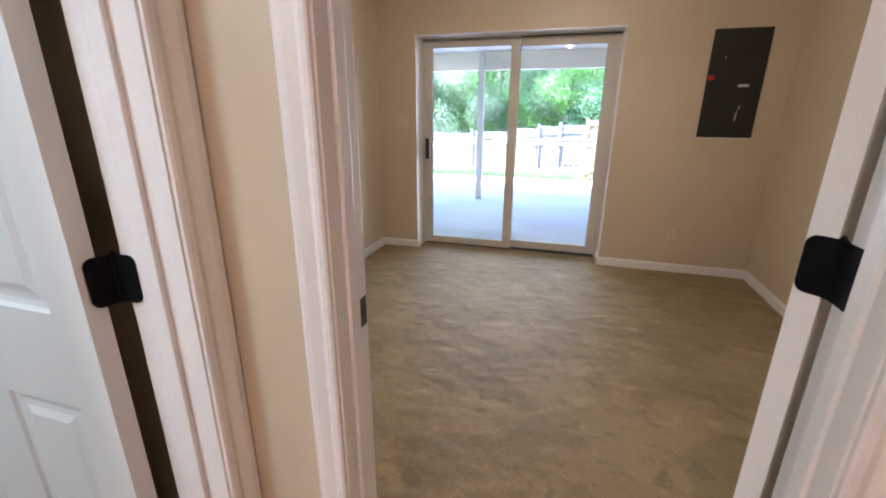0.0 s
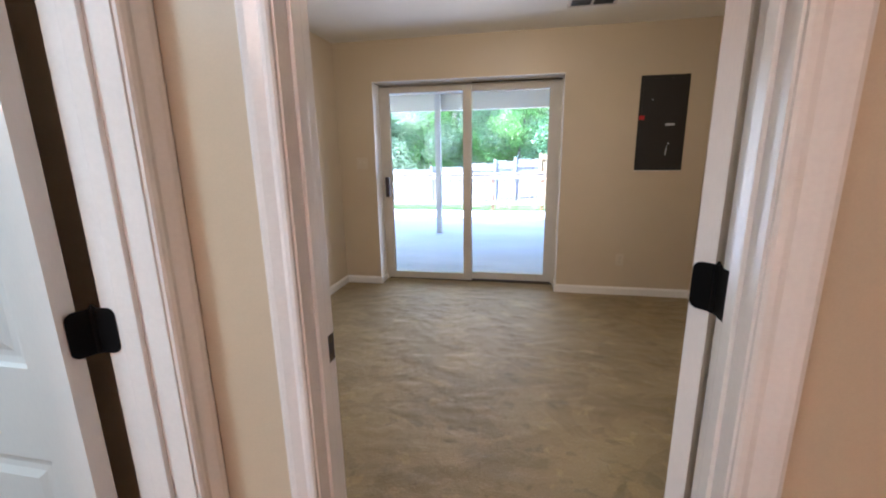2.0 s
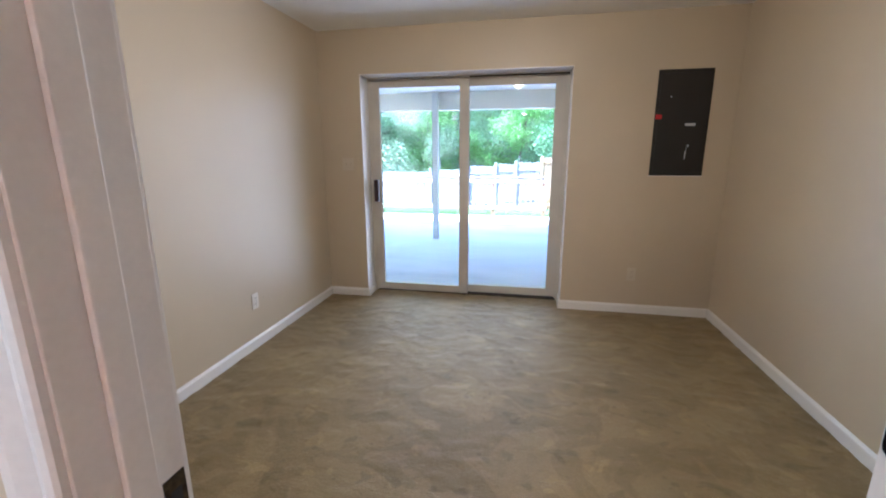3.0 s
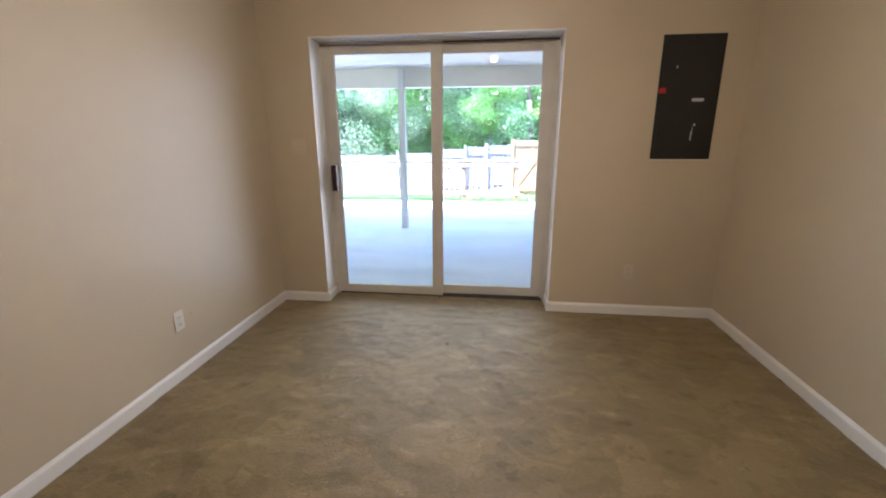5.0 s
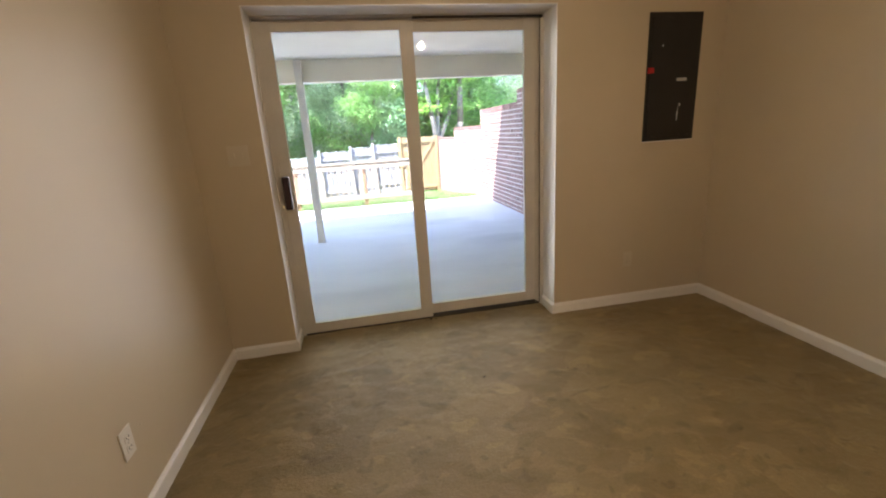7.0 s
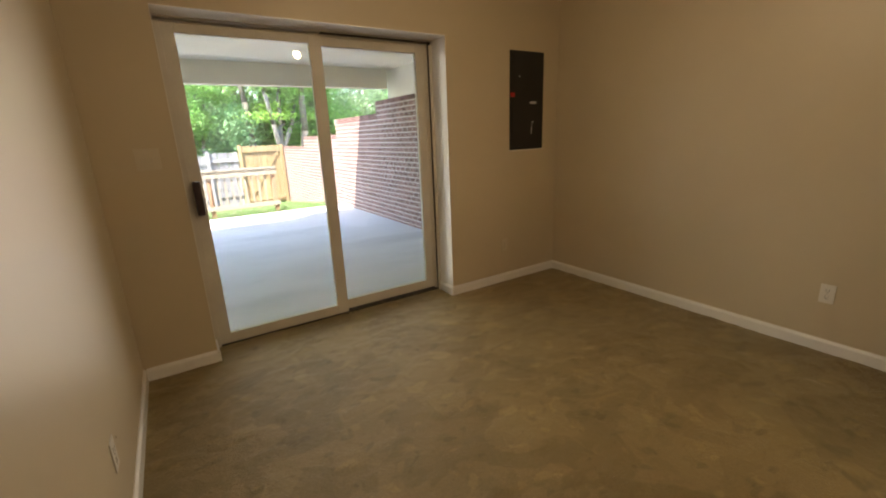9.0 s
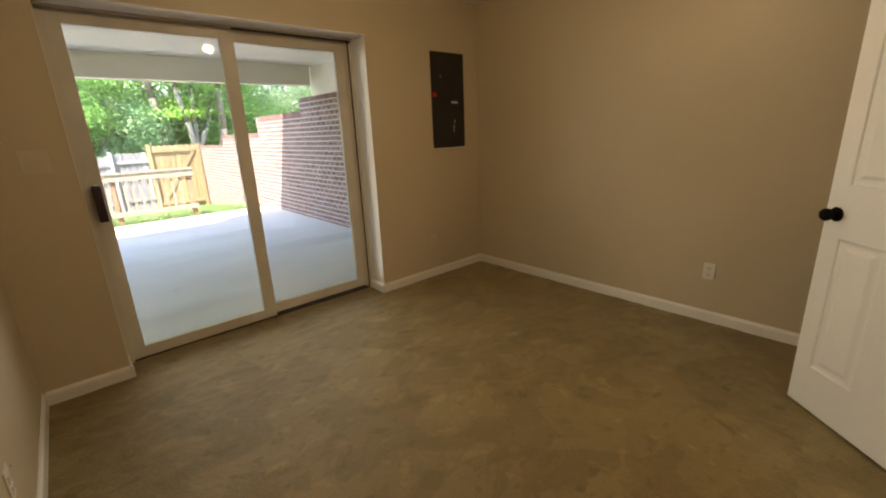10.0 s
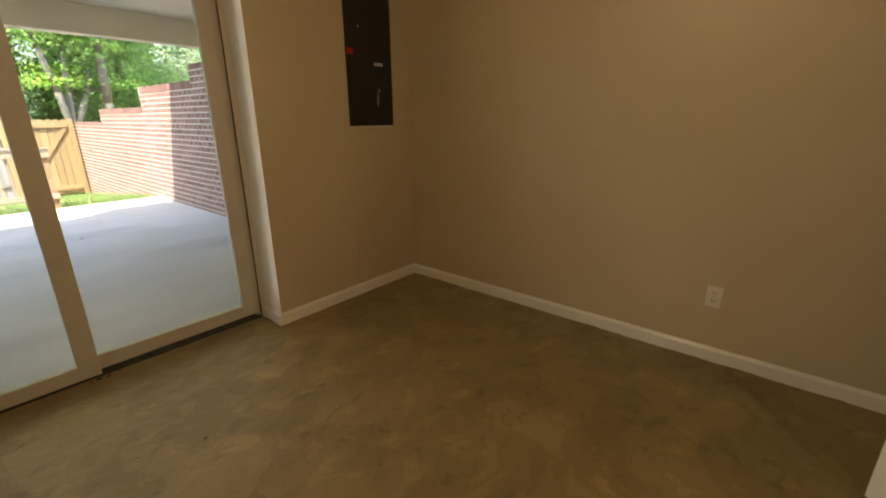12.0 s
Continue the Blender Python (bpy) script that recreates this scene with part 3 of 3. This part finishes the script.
part("frame", bm, TRIM, vent)
# Near-black sheet in place of the duct, its shade given as colour.
part("backing", box(bmesh.new(), (-0.155, -0.075, -0.0015), (0.155, 0.075, -0.0005)), SLOT, vent, "dark sheet painted as the shade behind the slats")
for i in range(22):
    x = -0.143 + (i % 11) * 0.0125 + (i // 11) * 0.161
    lean = 0.003 if i < 11 else -0.003
    bm = bmesh.new()
    extrude_profile(bm, [(-0.0006, 0), (0.0006, 0), (0.0006, 0.007), (-0.0006, 0.007)], (x - lean, -0.07, -0.009), (x - lean, 0.07, -0.009), (1, 0, 0), Vector((lean, 0, 0.007)).normalized())
    part("slat", bm, PANELGREY, vent)
# Unseen fixture, added at the assumed hall lamp.
ceiling_light((HALL_LAMP[0], HALL_LAMP[1], HALL_LAMP[2]), "unseen bare warm bulb added under the hall ceiling, lit")

# ---- wall fittings ----
epanel = thing("electrical_panel", "dark grey metal breaker panel cover set flush in the wall", "electrical panel", at=(2.468, YN, 1.193))
W, H = 0.394, 0.808
part("frame", box(bmesh.new(), (0, -0.006, 0), (W, 0.0, H), 0.002), PANELGREY, epanel)
part("door", box(bmesh.new(), (0.022, -0.012, 0.03), (W - 0.022, -0.006, H - 0.03), 0.002), PANELGREY, epanel)
part("red_label", box(bmesh.new(), (0.006, -0.0065, 0.44), (0.05, -0.0128, 0.475)), RED, epanel, "small red sticker")
part("latch", box(bmesh.new(), (0.225, -0.016, 0.385), (0.30, -0.012, 0.405), 0.001), PAPER, epanel, "pale grey latch plate")
for x, z, w, h in ((0.258, 0.225, 0.012, 0.016), (0.245, 0.13, 0.008, 0.06), (0.252, 0.17, 0.004, 0.05), (0.10, 0.60, 0.008, 0.012)):
    part("scratch", box(bmesh.new(), (x, -0.0124, z), (x + w, -0.012, z + h)), PAPER, epanel, "bare scuff in the enamel")


part("bare_edge", box(bmesh.new(), (-0.002, -0.0025, -0.007), (W + 0.001, 0.0, 0.0)), TRIM, epanel, "white unpainted drywall edge")


def outlet(at, turn, label, plate=None):
    plate = plate or PLATE
    ob = thing("outlet", label, "wall outlet", at=at)
    ob.rotation_euler.z = radians(turn)
    part("plate", box(bmesh.new(), (-0.035, -0.005, -0.057), (0.035, 0, 0.057), 0.002), plate, ob)
    for dz in (0.02, -0.02):
        face = part("socket", box(bmesh.new(), (-0.017, -0.0075, dz - 0.014), (0.017, -0.005, dz + 0.014), 0.001), plate, ob)
        bm = bmesh.new()
        box(bm, (-0.009, -0.0079, dz - 0.003), (-0.006, -0.0076, dz + 0.008))
        box(bm, (0.006, -0.0079, dz - 0.002), (0.009, -0.0076, dz + 0.007))
        cyl(bm, (0, -0.0079, dz - 0.009), (0, -0.0076, dz - 0.009), 0.0025, None, 10)
        part("slots", bm, SLOT_PAINTED if plate is PLATE_BEIGE else SLOT, face)
    bm = bmesh.new()
    cyl(bm, (0, -0.0065, 0), (0, -0.005, 0), 0.003, None, 12)
    part("screw", bm, STEEL, ob)


outlet((XW, 3.80, 0.342), 90, "white duplex outlet on the beige side wall")
outlet((XE, 2.88, 0.36), -90, "white duplex outlet on the beige side wall")
outlet((2.41, YN, 0.35), 0, "beige painted duplex outlet low on the wall under the panel", PLATE_BEIGE)
nick = thing("wall_screw", "small painted screw head set in the beige wall", "screw", at=(XW, 3.90, 0.345))
bm = bmesh.new()
cyl(bm, (0, 0, 0), (0.003, 0, 0), 0.005, 0.004, 12)
part("head", bm, PLATE_BEIGE, nick, "", True)
sw = thing("light_switch", "two-gang beige switch plate beside the sliding door", "light switch", at=(-0.145, YN, 1.28))
part("plate", box(bmesh.new(), (-0.058, -0.005, -0.057), (0.058, 0, 0.057), 0.002), PLATE_BEIGE, sw)
for dx in (-0.023, 0.023):
    part("toggle", box(bmesh.new(), (dx - 0.006, -0.018, -0.008), (dx + 0.006, -0.005, 0.014), 0.002), PLATE_BEIGE, sw)


def crumb(label, at, size, seed):
    """A crushed scrap of dry leaf or dirt."""
    r = random.Random(seed)
    ob = thing("debris", label, "debris", "scraps on the carpet", at=at)
    bm = bmesh.new()
    bmesh.ops.create_icosphere(bm, subdivisions=1, radius=size)
    for v in bm.verts:
        v.co = Vector((v.co.x * r.uniform(0.6, 1.5), v.co.y * r.uniform(0.4, 1.0), max(-0.3 * size, v.co.z * r.uniform(0.3, 0.7))))
    part("scrap", bm, TRACK, ob)
    return ob


crumb("small dark scrap lying on the beige carpet", (1.091, 4.337, 0.005), 0.007, 3)
for k, (x, y, size) in enumerate(((0.93, 5.165, 0.012), (0.97, 5.16, 0.009), (1.02, 5.172, 0.007), (0.90, 5.158, 0.006), (1.35, 5.17, 0.006), (0.55, 5.17, 0.005))):
    crumb("dark grit on the carpet along the sliding door track", (x, y, 0.013), size, 10 + k)
for k, (x, y) in enumerate(((0.58, 7.11), (1.66, 9.36), (-0.10, 6.40))):
    crumb("small dark leaf scrap lying on the concrete patio", (x, y, PATIO + 0.004), 0.011, 40 + k)

# ---- porch ----
slab("wall_house_outside", (XW - 7.0, YN + 0.02, -0.7), (XW - 0.12, YOUT, 2.6), STUCCO, "cream outside wall of the house", "wall")
slab("wall_house_outside", (XE + 0.12, YN + 0.02, -0.7), (XB + 0.25, YOUT, 2.6), STUCCO, "cream outside wall of the house", "wall")
slab("porch_ceiling", (XW - 7.0, YOUT, 2.43), (XB + 0.25, 9.3, 2.5), SOFFIT, "off-white porch ceiling", "porch ceiling")
slab("porch_beam", (XW - 7.0, 8.93, 2.13), (XB - 0.08, 9.10, 2.43), SOFFIT, "off-white beam along the porch edge", "beam", 0.006)
slab("wall_porch_side", (XB, YOUT, 1.98), (XB + 0.2, 9.1, 2.43), STUCCO, "cream panel over the brick wall", "wall")
# Two unseen blocks above the porch, added and sized to cast the patio's shadow.
slab("upper_storey", (XW - 7.0, -3.0, 2.62), (-0.1, 9.3, 3.5), STUCCO, "unseen cream block over the house, added to shade the patio", "house")
slab("upper_storey", (-0.1, -3.0, 2.62), (XB + 0.3, 9.3, 4.45), STUCCO, "taller unseen cream block, added to step the patio's shadow edge", "house")
post = thing("porch_post", "square painted porch post standing on the concrete patio", "post", at=(-0.15, 8.85, PATIO))
part("shaft", box(bmesh.new(), (-0.05, -0.05, 0.012), (0.05, 0.05, 2.13 - PATIO + 0.28), 0.004), POST, post)
part("base_plate", box(bmesh.new(), (-0.07, -0.07, 0), (0.07, 0.07, 0.012), 0.002), POST, post)
bm = bmesh.new()
box(bm, (XW - 7.0, YOUT, PATIO - 0.12), (XB, 12.0, PATIO))
structure("pavement", bm, CONCRETE, "pale worn concrete patio slab", "patio")

# ground falls away behind the patio
bm = bmesh.new()
ys = [-60, 5.3, 11.5, 12.05, 13, 14, 15, 16, 17.3, 19, 24, 40, 90, 400, 2000]
xs = [-2000, -300, -60, -20, -8, -4, 0, 3, 8, 20, 60, 300, 2000]
def ground_z(x, y):
    return -0.36 if y <= 11.6 else -0.20 if y < 12.2 else -0.20 - 0.5 * min(1.0, (y - 12.2) / 5.1)
grid = [[bm.verts.new((x, y, ground_z(x, y))) for x in xs] for y in ys]
for j in range(len(ys) - 1):
    for i in range(len(xs) - 1):
        bm.faces.new((grid[j][i], grid[j][i + 1], grid[j + 1][i + 1], grid[j + 1][i]))
structure("ground", bm, GRASS, "patchy grass ground sloping down to the fence", "ground")

# grass blades
rng = random.Random(5)
verts, faces = [], []
for k in range(15000):
    x, y = rng.uniform(-4.5, 3.3), 12.02 + 5.2 * rng.random() ** 1.4
    z, h, a = ground_z(x, y), rng.uniform(0.03, 0.09), rng.uniform(0, 6.28)
    dx, dy, w = math.cos(a) * 0.006, math.sin(a) * 0.006, rng.uniform(-0.03, 0.03)
    n0 = len(verts)
    verts += [(x - dx, y - dy, z), (x + dx, y + dy, z), (x + w, y + w * 0.7, z + h)]
    faces.append((n0, n0 + 1, n0 + 2))
me = bpy.data.meshes.new("grass")
me.from_pydata(verts, [], faces)
me.materials.append(GRASSBLADE)
tagged(new("grass", me), "short green grass tufts behind the patio", "grass", kind="stuff")

# ---- railing, fence and gate ----
railing = thing("railing", "low weathered wooden railing at the edge of the patio", "railing", at=(0, 12.3, 0))
part("top_rail", box(bmesh.new(), (-6.2, -0.07, 0.765), (1.99, 0.07, 0.80), 0.004), RAILWOOD, railing)
part("upper_board", box(bmesh.new(), (-6.2, -0.05, 0.64), (1.99, -0.012, 0.765), 0.004), RAILWOOD, railing)
part("bottom_board", box(bmesh.new(), (-6.2, -0.05, -0.05), (1.99, -0.012, 0.04), 0.004), RAILWOOD, railing)
for x in (-5.6, -3.2, -0.9, 0.62, 1.92):
    part("rail_post", box(bmesh.new(), (x - 0.045, -0.012, -0.22), (x + 0.045, 0.078, 0.765), 0.004), REDWOOD, railing)
PICKET = bpy.data.meshes.new("picket")
bm = box(bmesh.new(), (-0.019, 0, 0.0), (0.019, 0.03, 0.72), 0.002)
bm.to_mesh(PICKET)
bm.free()
PICKET.materials.append(RAILWOOD)
x = -6.1
while x < 1.85:
    ob = new("picket", PICKET)
    ob.parent, ob.location = railing, (x, -0.012, -0.02 + rng.uniform(-0.004, 0.004))
    x += 0.135

fence = thing("fence", "grey weathered dog-eared plank fence with stepped tops", "fence", at=(0, 17.3, 0))
BOARDS = {}
def board_mesh(h, mat):
    key = (round(h, 2), mat.name)
    if key not in BOARDS:
        bm = bmesh.new()
        w, t, e = 0.068, 0.016, 0.03
        extrude_profile(bm, [(-w, 0), (w, 0), (w, h - e), (w - e, h), (-w + e, h), (-w, h - e)], (0, 0, 0), (0, t, 0), (1, 0, 0), (0, 0, 1))
        me = bpy.data.meshes.new("board")
        bm.to_mesh(me)
        bm.free()
        me.materials.append(mat)
        BOARDS[key] = me
    return BOARDS[key]
STEPS = [(-12.0, 0.55), (-6.9, 0.62), (-4.5, 0.70), (-2.2, 0.78), (-0.75, 0.92), (0.3, 1.0), (1.05, 1.06)]
x = -11.5
while x < 1.9:
    top = [z for sx, z in STEPS if sx <= x][-1]
    ob = new("board", board_mesh(1.74, GREYWOOD))
    ob.parent, ob.location = fence, (x, rng.uniform(-0.004, 0.004), top - 1.74 + rng.uniform(-0.012, 0.012))
    ob.rotation_euler.y = rng.uniform(-0.006, 0.006)
    x += 0.145
for (a, z), (b, _) in zip(STEPS, STEPS[1:] + [(1.93, 0)]):
    for dz in (-0.25, -1.35):
        part("rail", box(bmesh.new(), (a, -0.045, z + dz - 0.045), (b, -0.006, z + dz + 0.045), 0.003), GREYWOOD, fence)
    part("fence_post", box(bmesh.new(), (a - 0.045, -0.10, -0.75), (a + 0.045, -0.01, z + 0.06), 0.003), GREYWOOD, fence)

gate = thing("gate", "new yellow pine gate with a diagonal brace, closed, in the fence", "gate", at=(0, 17.26, 0))
part("gate_post", box(bmesh.new(), (1.93, -0.05, -0.72), (2.03, 0.05, 1.27), 0.004), NEWWOOD, gate)
part("gate_post", box(bmesh.new(), (3.22, -0.05, -0.72), (3.32, 0.05, 1.25), 0.004), NEWWOOD, gate)
for k in range(8):
    ob = new("board", board_mesh(1.86, NEWWOOD))
    ob.parent, ob.location = gate, (2.115 + k * 0.148, 0.02, -0.63)
for z in (1.08, -0.48):
    part("gate_rail", box(bmesh.new(), (2.04, -0.03, z - 0.045), (3.21, 0.018, z + 0.045), 0.003), NEWWOOD, gate)
bm = bmesh.new()
extrude_profile(bm, [(-0.045, 0), (0.045, 0), (0.045, 0.032), (-0.045, 0.032)], (2.12, -0.014, -0.43), (3.14, -0.014, 1.03), Vector((-1.46, 0, 1.02)).normalized(), (0, 1, 0))
part("brace", bm, NEWWOOD, gate)

# ---- trees ----
def leaf_cloud(name, parent, mat, blobs, count, size, seed):
    """Many small folded leaves in ragged clumps. blobs: (centre, radii)."""
    r = np.random.RandomState(seed)
    weights = np.array([b[1][0] * b[1][1] * b[1][2] for b in blobs])
    pick = r.choice(len(blobs), count, p=weights / weights.sum())
    c = np.array([b[0] for b in blobs])[pick]
    rad = np.array([b[1] for b in blobs])[pick]
    d = r.normal(size=(count, 3))
    d /= np.linalg.norm(d, axis=1)[:, None]
    p = c + d * rad * (r.rand(count, 1) ** 0.45) * (0.75 + 0.5 * r.rand(count, 1))
    u = r.normal(size=(count, 3)); u[:, 2] *= 0.5
    u /= np.linalg.norm(u, axis=1)[:, None]
    v = np.cross(u, r.normal(size=(count, 3)))
    v /= np.linalg.norm(v, axis=1)[:, None]
    s = size * (0.6 + 0.8 * r.rand(count, 1))
    quad = np.stack([p - u * s, p + v * s * 0.5, p + u * s, p - v * s * 0.5], 1).reshape(-1, 3)
    me = bpy.data.meshes.new(name)
    me.from_pydata(quad.tolist(), [], np.arange(count * 4).reshape(-1, 4).tolist())
    me.materials.append(mat)
    ob = new(name, me)
    ob.parent = parent
    return ob


def tree(label, seed, mat, height, spread, low, count, size, trunk_r):
    r = random.Random(seed)
    ob = thing("tree", label, "tree", "trees behind the fence")
    bm = bmesh.new()
    pts, p = [], Vector((0, 0, -0.2))
    lean = Vector((r.uniform(-0.08, 0.08), r.uniform(-0.06, 0.06), 1))
    for k in range(8):
        pts.append((p.copy(), trunk_r * (1 - k / 9)))
        p += lean * (height * 0.85 / 7) + Vector((r.uniform(-0.08, 0.08), r.uniform(-0.08, 0.08), 0))
    for (a, ra), (b, rb) in zip(pts, pts[1:]):
        cyl(bm, a, b, ra, rb, 9)
    blobs = []
    for k in range(15):
        i = r.randrange(1, 7)
        a = pts[i][0]
        ang, reach = r.uniform(0, 6.28), spread * r.uniform(0.35, 1.0)
        e = a + Vector((math.cos(ang) * reach, math.sin(ang) * reach, r.uniform(0.2, 1.4)))
        if a.z > low:
            cyl(bm, a, e, pts[i][1] * 0.25, 0.01, 6)
        if e.z > low:
            blobs.append((tuple(e), (spread * r.uniform(0.3, 0.5), spread * r.uniform(0.3, 0.5), spread * r.uniform(0.2, 0.38))))
            blobs.append((tuple((a + e) / 2), (spread * 0.3, spread * 0.3, spread * 0.22)))
    part("trunk", bm, BARK, ob, "", True)
    leaf_cloud("crown", ob, mat, blobs, count, size, seed)
    return ob


def bush(label, seed, mat, size, count, leaf):
    r = random.Random(seed)
    ob = thing("bush", label, "bush", "undergrowth behind the fence")
    bm = bmesh.new()
    blobs = []
    for k in range(9):
        e = Vector((r.uniform(-1, 1) * size, r.uniform(-0.6, 0.6) * size, r.uniform(0.5, 1.9) * size))
        cyl(bm, (0, 0, -0.1), e, 0.03, 0.01, 6)
        blobs.append((tuple(e), (size * r.uniform(0.4, 0.7), size * r.uniform(0.4, 0.6), size * r.uniform(0.35, 0.6))))
    part("stems", bm, BARK, ob)
    leaf_cloud("foliage", ob, mat, blobs, count, leaf, seed)
    return ob


kinds = [tree("leafy green tree behind the plank fence", 11, LEAF_A, 9, 2.6, 0.8, 26000, 0.052, 0.17),
         tree("tall dark green tree in the woods behind the fence", 12, LEAF_B, 11, 3.0, 1.0, 28000, 0.055, 0.22),
         tree("pale green tree in the woods behind the fence", 13, LEAF_C, 8, 2.6, 0.5, 26000, 0.048, 0.15)]
bushes = [bush("dense green undergrowth behind the fence", 21, LEAF_B, 1.4, 17000, 0.042),
          bush("bright green undergrowth behind the fence", 22, LEAF_A, 1.5, 17000, 0.045)]
spots = []
rt = random.Random(77)
for row, y in enumerate((20.5, 23.5, 27.0, 31.0, 36.0)):
    x = -16 - row * 4 + rt.uniform(0, 2)
    while x < 16 + row * 4:
        spots.append((x, y + rt.uniform(-1, 1)))
        x += rt.uniform(2.4, 4.2)
used = set()
for k, (x, y) in enumerate(spots):
    i = rt.randrange(3)
    m = pose(x, y, -0.7, 0, 0, rt.uniform(0, 360)) @ Matrix.Scale(rt.uniform(0.85, 1.2), 4)
    if i not in used:
        kinds[i].matrix_basis = m
        used.add(i)
    else:
        ob = copy_thing(kinds[i], pose(0, 0, 0))
        ob.matrix_basis = m
front = tree("slender bare-trunked tree just behind the fence", 14, LEAF_A, 10, 2.2, 3.6, 9000, 0.07, 0.15)
front.matrix_basis = pose(2.85, 18.8, -0.75, 0, 0, 20)
for x, y, turn, size in ((4.45, 19.0, 120, 1.1), (3.65, 19.2, 230, 0.8), (0.9, 19.2, 200, 0.6), (-2.2, 18.8, 310, 0.9), (-6.5, 19.2, 60, 1.0)):
    copy_thing(front, pose(0, 0, 0)).matrix_basis = pose(x, y, -0.75, 0, -3, turn) @ Matrix.Scale(size, 4)

def forked_trunk(label, seed, at, height):
    """A pale trunk that forks low, with bare limbs and a thin high crown."""
    r = random.Random(seed)
    ob = thing("tree", label, "tree", "trees behind the fence")
    bm, blobs = bmesh.new(), []
    cyl(bm, (0, 0, -0.2), (0.04, 0, 1.7), 0.17, 0.14, 10)
    for lean in (-0.34, 0.10, 0.42):
        p, w = Vector((0.04, 0, 1.6)), 0.10
        for k in range(5):
            q = p + Vector((lean * r.uniform(0.5, 1.3), r.uniform(-0.2, 0.2), height / 6))
            cyl(bm, p, q, w, w * 0.82, 8)
            twig = q + Vector((r.uniform(-0.8, 0.8), r.uniform(-0.4, 0.4), r.uniform(0.2, 0.7)))
            cyl(bm, q, twig, w * 0.3, 0.01, 5)
            if q.z > 2.2:
                blobs.append((tuple(twig + Vector((0, -0.2, 0))), (1.0, 0.6, 0.22)))
            p, w = q, w * 0.82
    part("trunk", bm, PALEBARK, ob, "", True)
    leaf_cloud("crown", ob, LEAF_LIME, blobs, 7000, 0.05, seed)
    ob.matrix_basis = at
    return ob


forked_trunk("pale forked tree trunk with thin limbs behind the gate", 31, pose(3.55, 18.7, -0.75), 6.5)
used = set()
for k in range(26):
    x, y, i = -14 + k * 1.15 + rt.uniform(-0.4, 0.4), 20.2 + rt.uniform(0, 2.6), rt.randrange(2)
    m = pose(x, y, -0.7, 0, 0, rt.uniform(0, 360)) @ Matrix.Scale(rt.uniform(0.8, 1.25), 4)
    if i not in used:
        bushes[i].matrix_basis = m
        used.add(i)
    else:
        copy_thing(bushes[i], pose(0, 0, 0)).matrix_basis = m

# ---- brick wall ----
CAPS = [(YOUT, 9.65, 1.98), (9.65, 11.93, 1.77), (11.93, 14.70, 1.44), (14.70, 17.5, 1.17)]
COURSE, LENGTH, JOINT, BED = 0.0815, 0.17, 0.018, 0.017
brick_wall = tagged(new("brick_wall"), "stepped red brick garden wall with soldier-course caps", "brick wall", kind="structure")
bm = bmesh.new()
for y0, y1, z in CAPS:
    box(bm, (XB + 0.003, y0, -0.8), (XB + 0.194, y1, z - 0.003))
part("core", bm, MORTAR, brick_wall)
near, far = [], []
for y0, y1, top in CAPS:
    k = int((top - 0.085 + 0.8) / COURSE) - 1
    while k >= 0:
        z = -0.8 + k * COURSE
        y = YOUT - (LENGTH / 2 if k % 2 else 0)
        while y < y1:
            a, b = max(y, y0), min(y + LENGTH - JOINT, y1)
            if b - a > 0.03 and y > 7.4:
                (near if z > 0.1 and 8.0 < y < 11.6 else far).append((a, b, z + BED))
            y += LENGTH
        k -= 1
bm = bmesh.new()
full = bpy.data.meshes.new("brick")
b0 = box(bmesh.new(), (0, 0, 0), (0.10, LENGTH - JOINT, COURSE - BED))
b0.to_mesh(full)
b0.free()
full.materials.append(BRICK)
verts, faces = [], []
def raw_box(lo, hi):
    n0 = len(verts)
    verts.extend((x, y, z) for x in (lo[0], hi[0]) for y in (lo[1], hi[1]) for z in (lo[2], hi[2]))
    faces.extend(tuple(n0 + i for i in f) for f in ((0, 1, 3, 2), (4, 6, 7, 5), (0, 4, 5, 1), (2, 3, 7, 6), (0, 2, 6, 4), (1, 5, 7, 3)))
rb = random.Random(9)
count = 0
for a, b, z in near:
    if b - a > LENGTH - JOINT - 1e-4 and count < 298:
        ob = new("brick", full)
        ob.parent, ob.location = brick_wall, (XB + rb.uniform(-0.0015, 0.0015), a, z)
        count += 1
    else:
        far.append((a, b, z))
for a, b, z in far:
    raw_box((XB + rb.uniform(-0.0015, 0.0015), a, z), (XB + 0.1, b, z + COURSE - BED))
for y0, y1, top in CAPS:
    y = y0 + 0.004
    while y + 0.057 < y1:
        if y > 7.4:
            raw_box((XB - 0.006, y, -0.8 + int((top - 0.085 + 0.8) / COURSE) * COURSE + BED), (XB + 0.205, y + 0.057, top + rb.uniform(-0.001, 0.001)))
        y += 0.072
me = bpy.data.meshes.new("bricks")
me.from_pydata(verts, [], faces)
me.materials.append(BRICKFAR)
ob = tagged(new("bricks", me), kind="stuff")
ob.parent = brick_wall
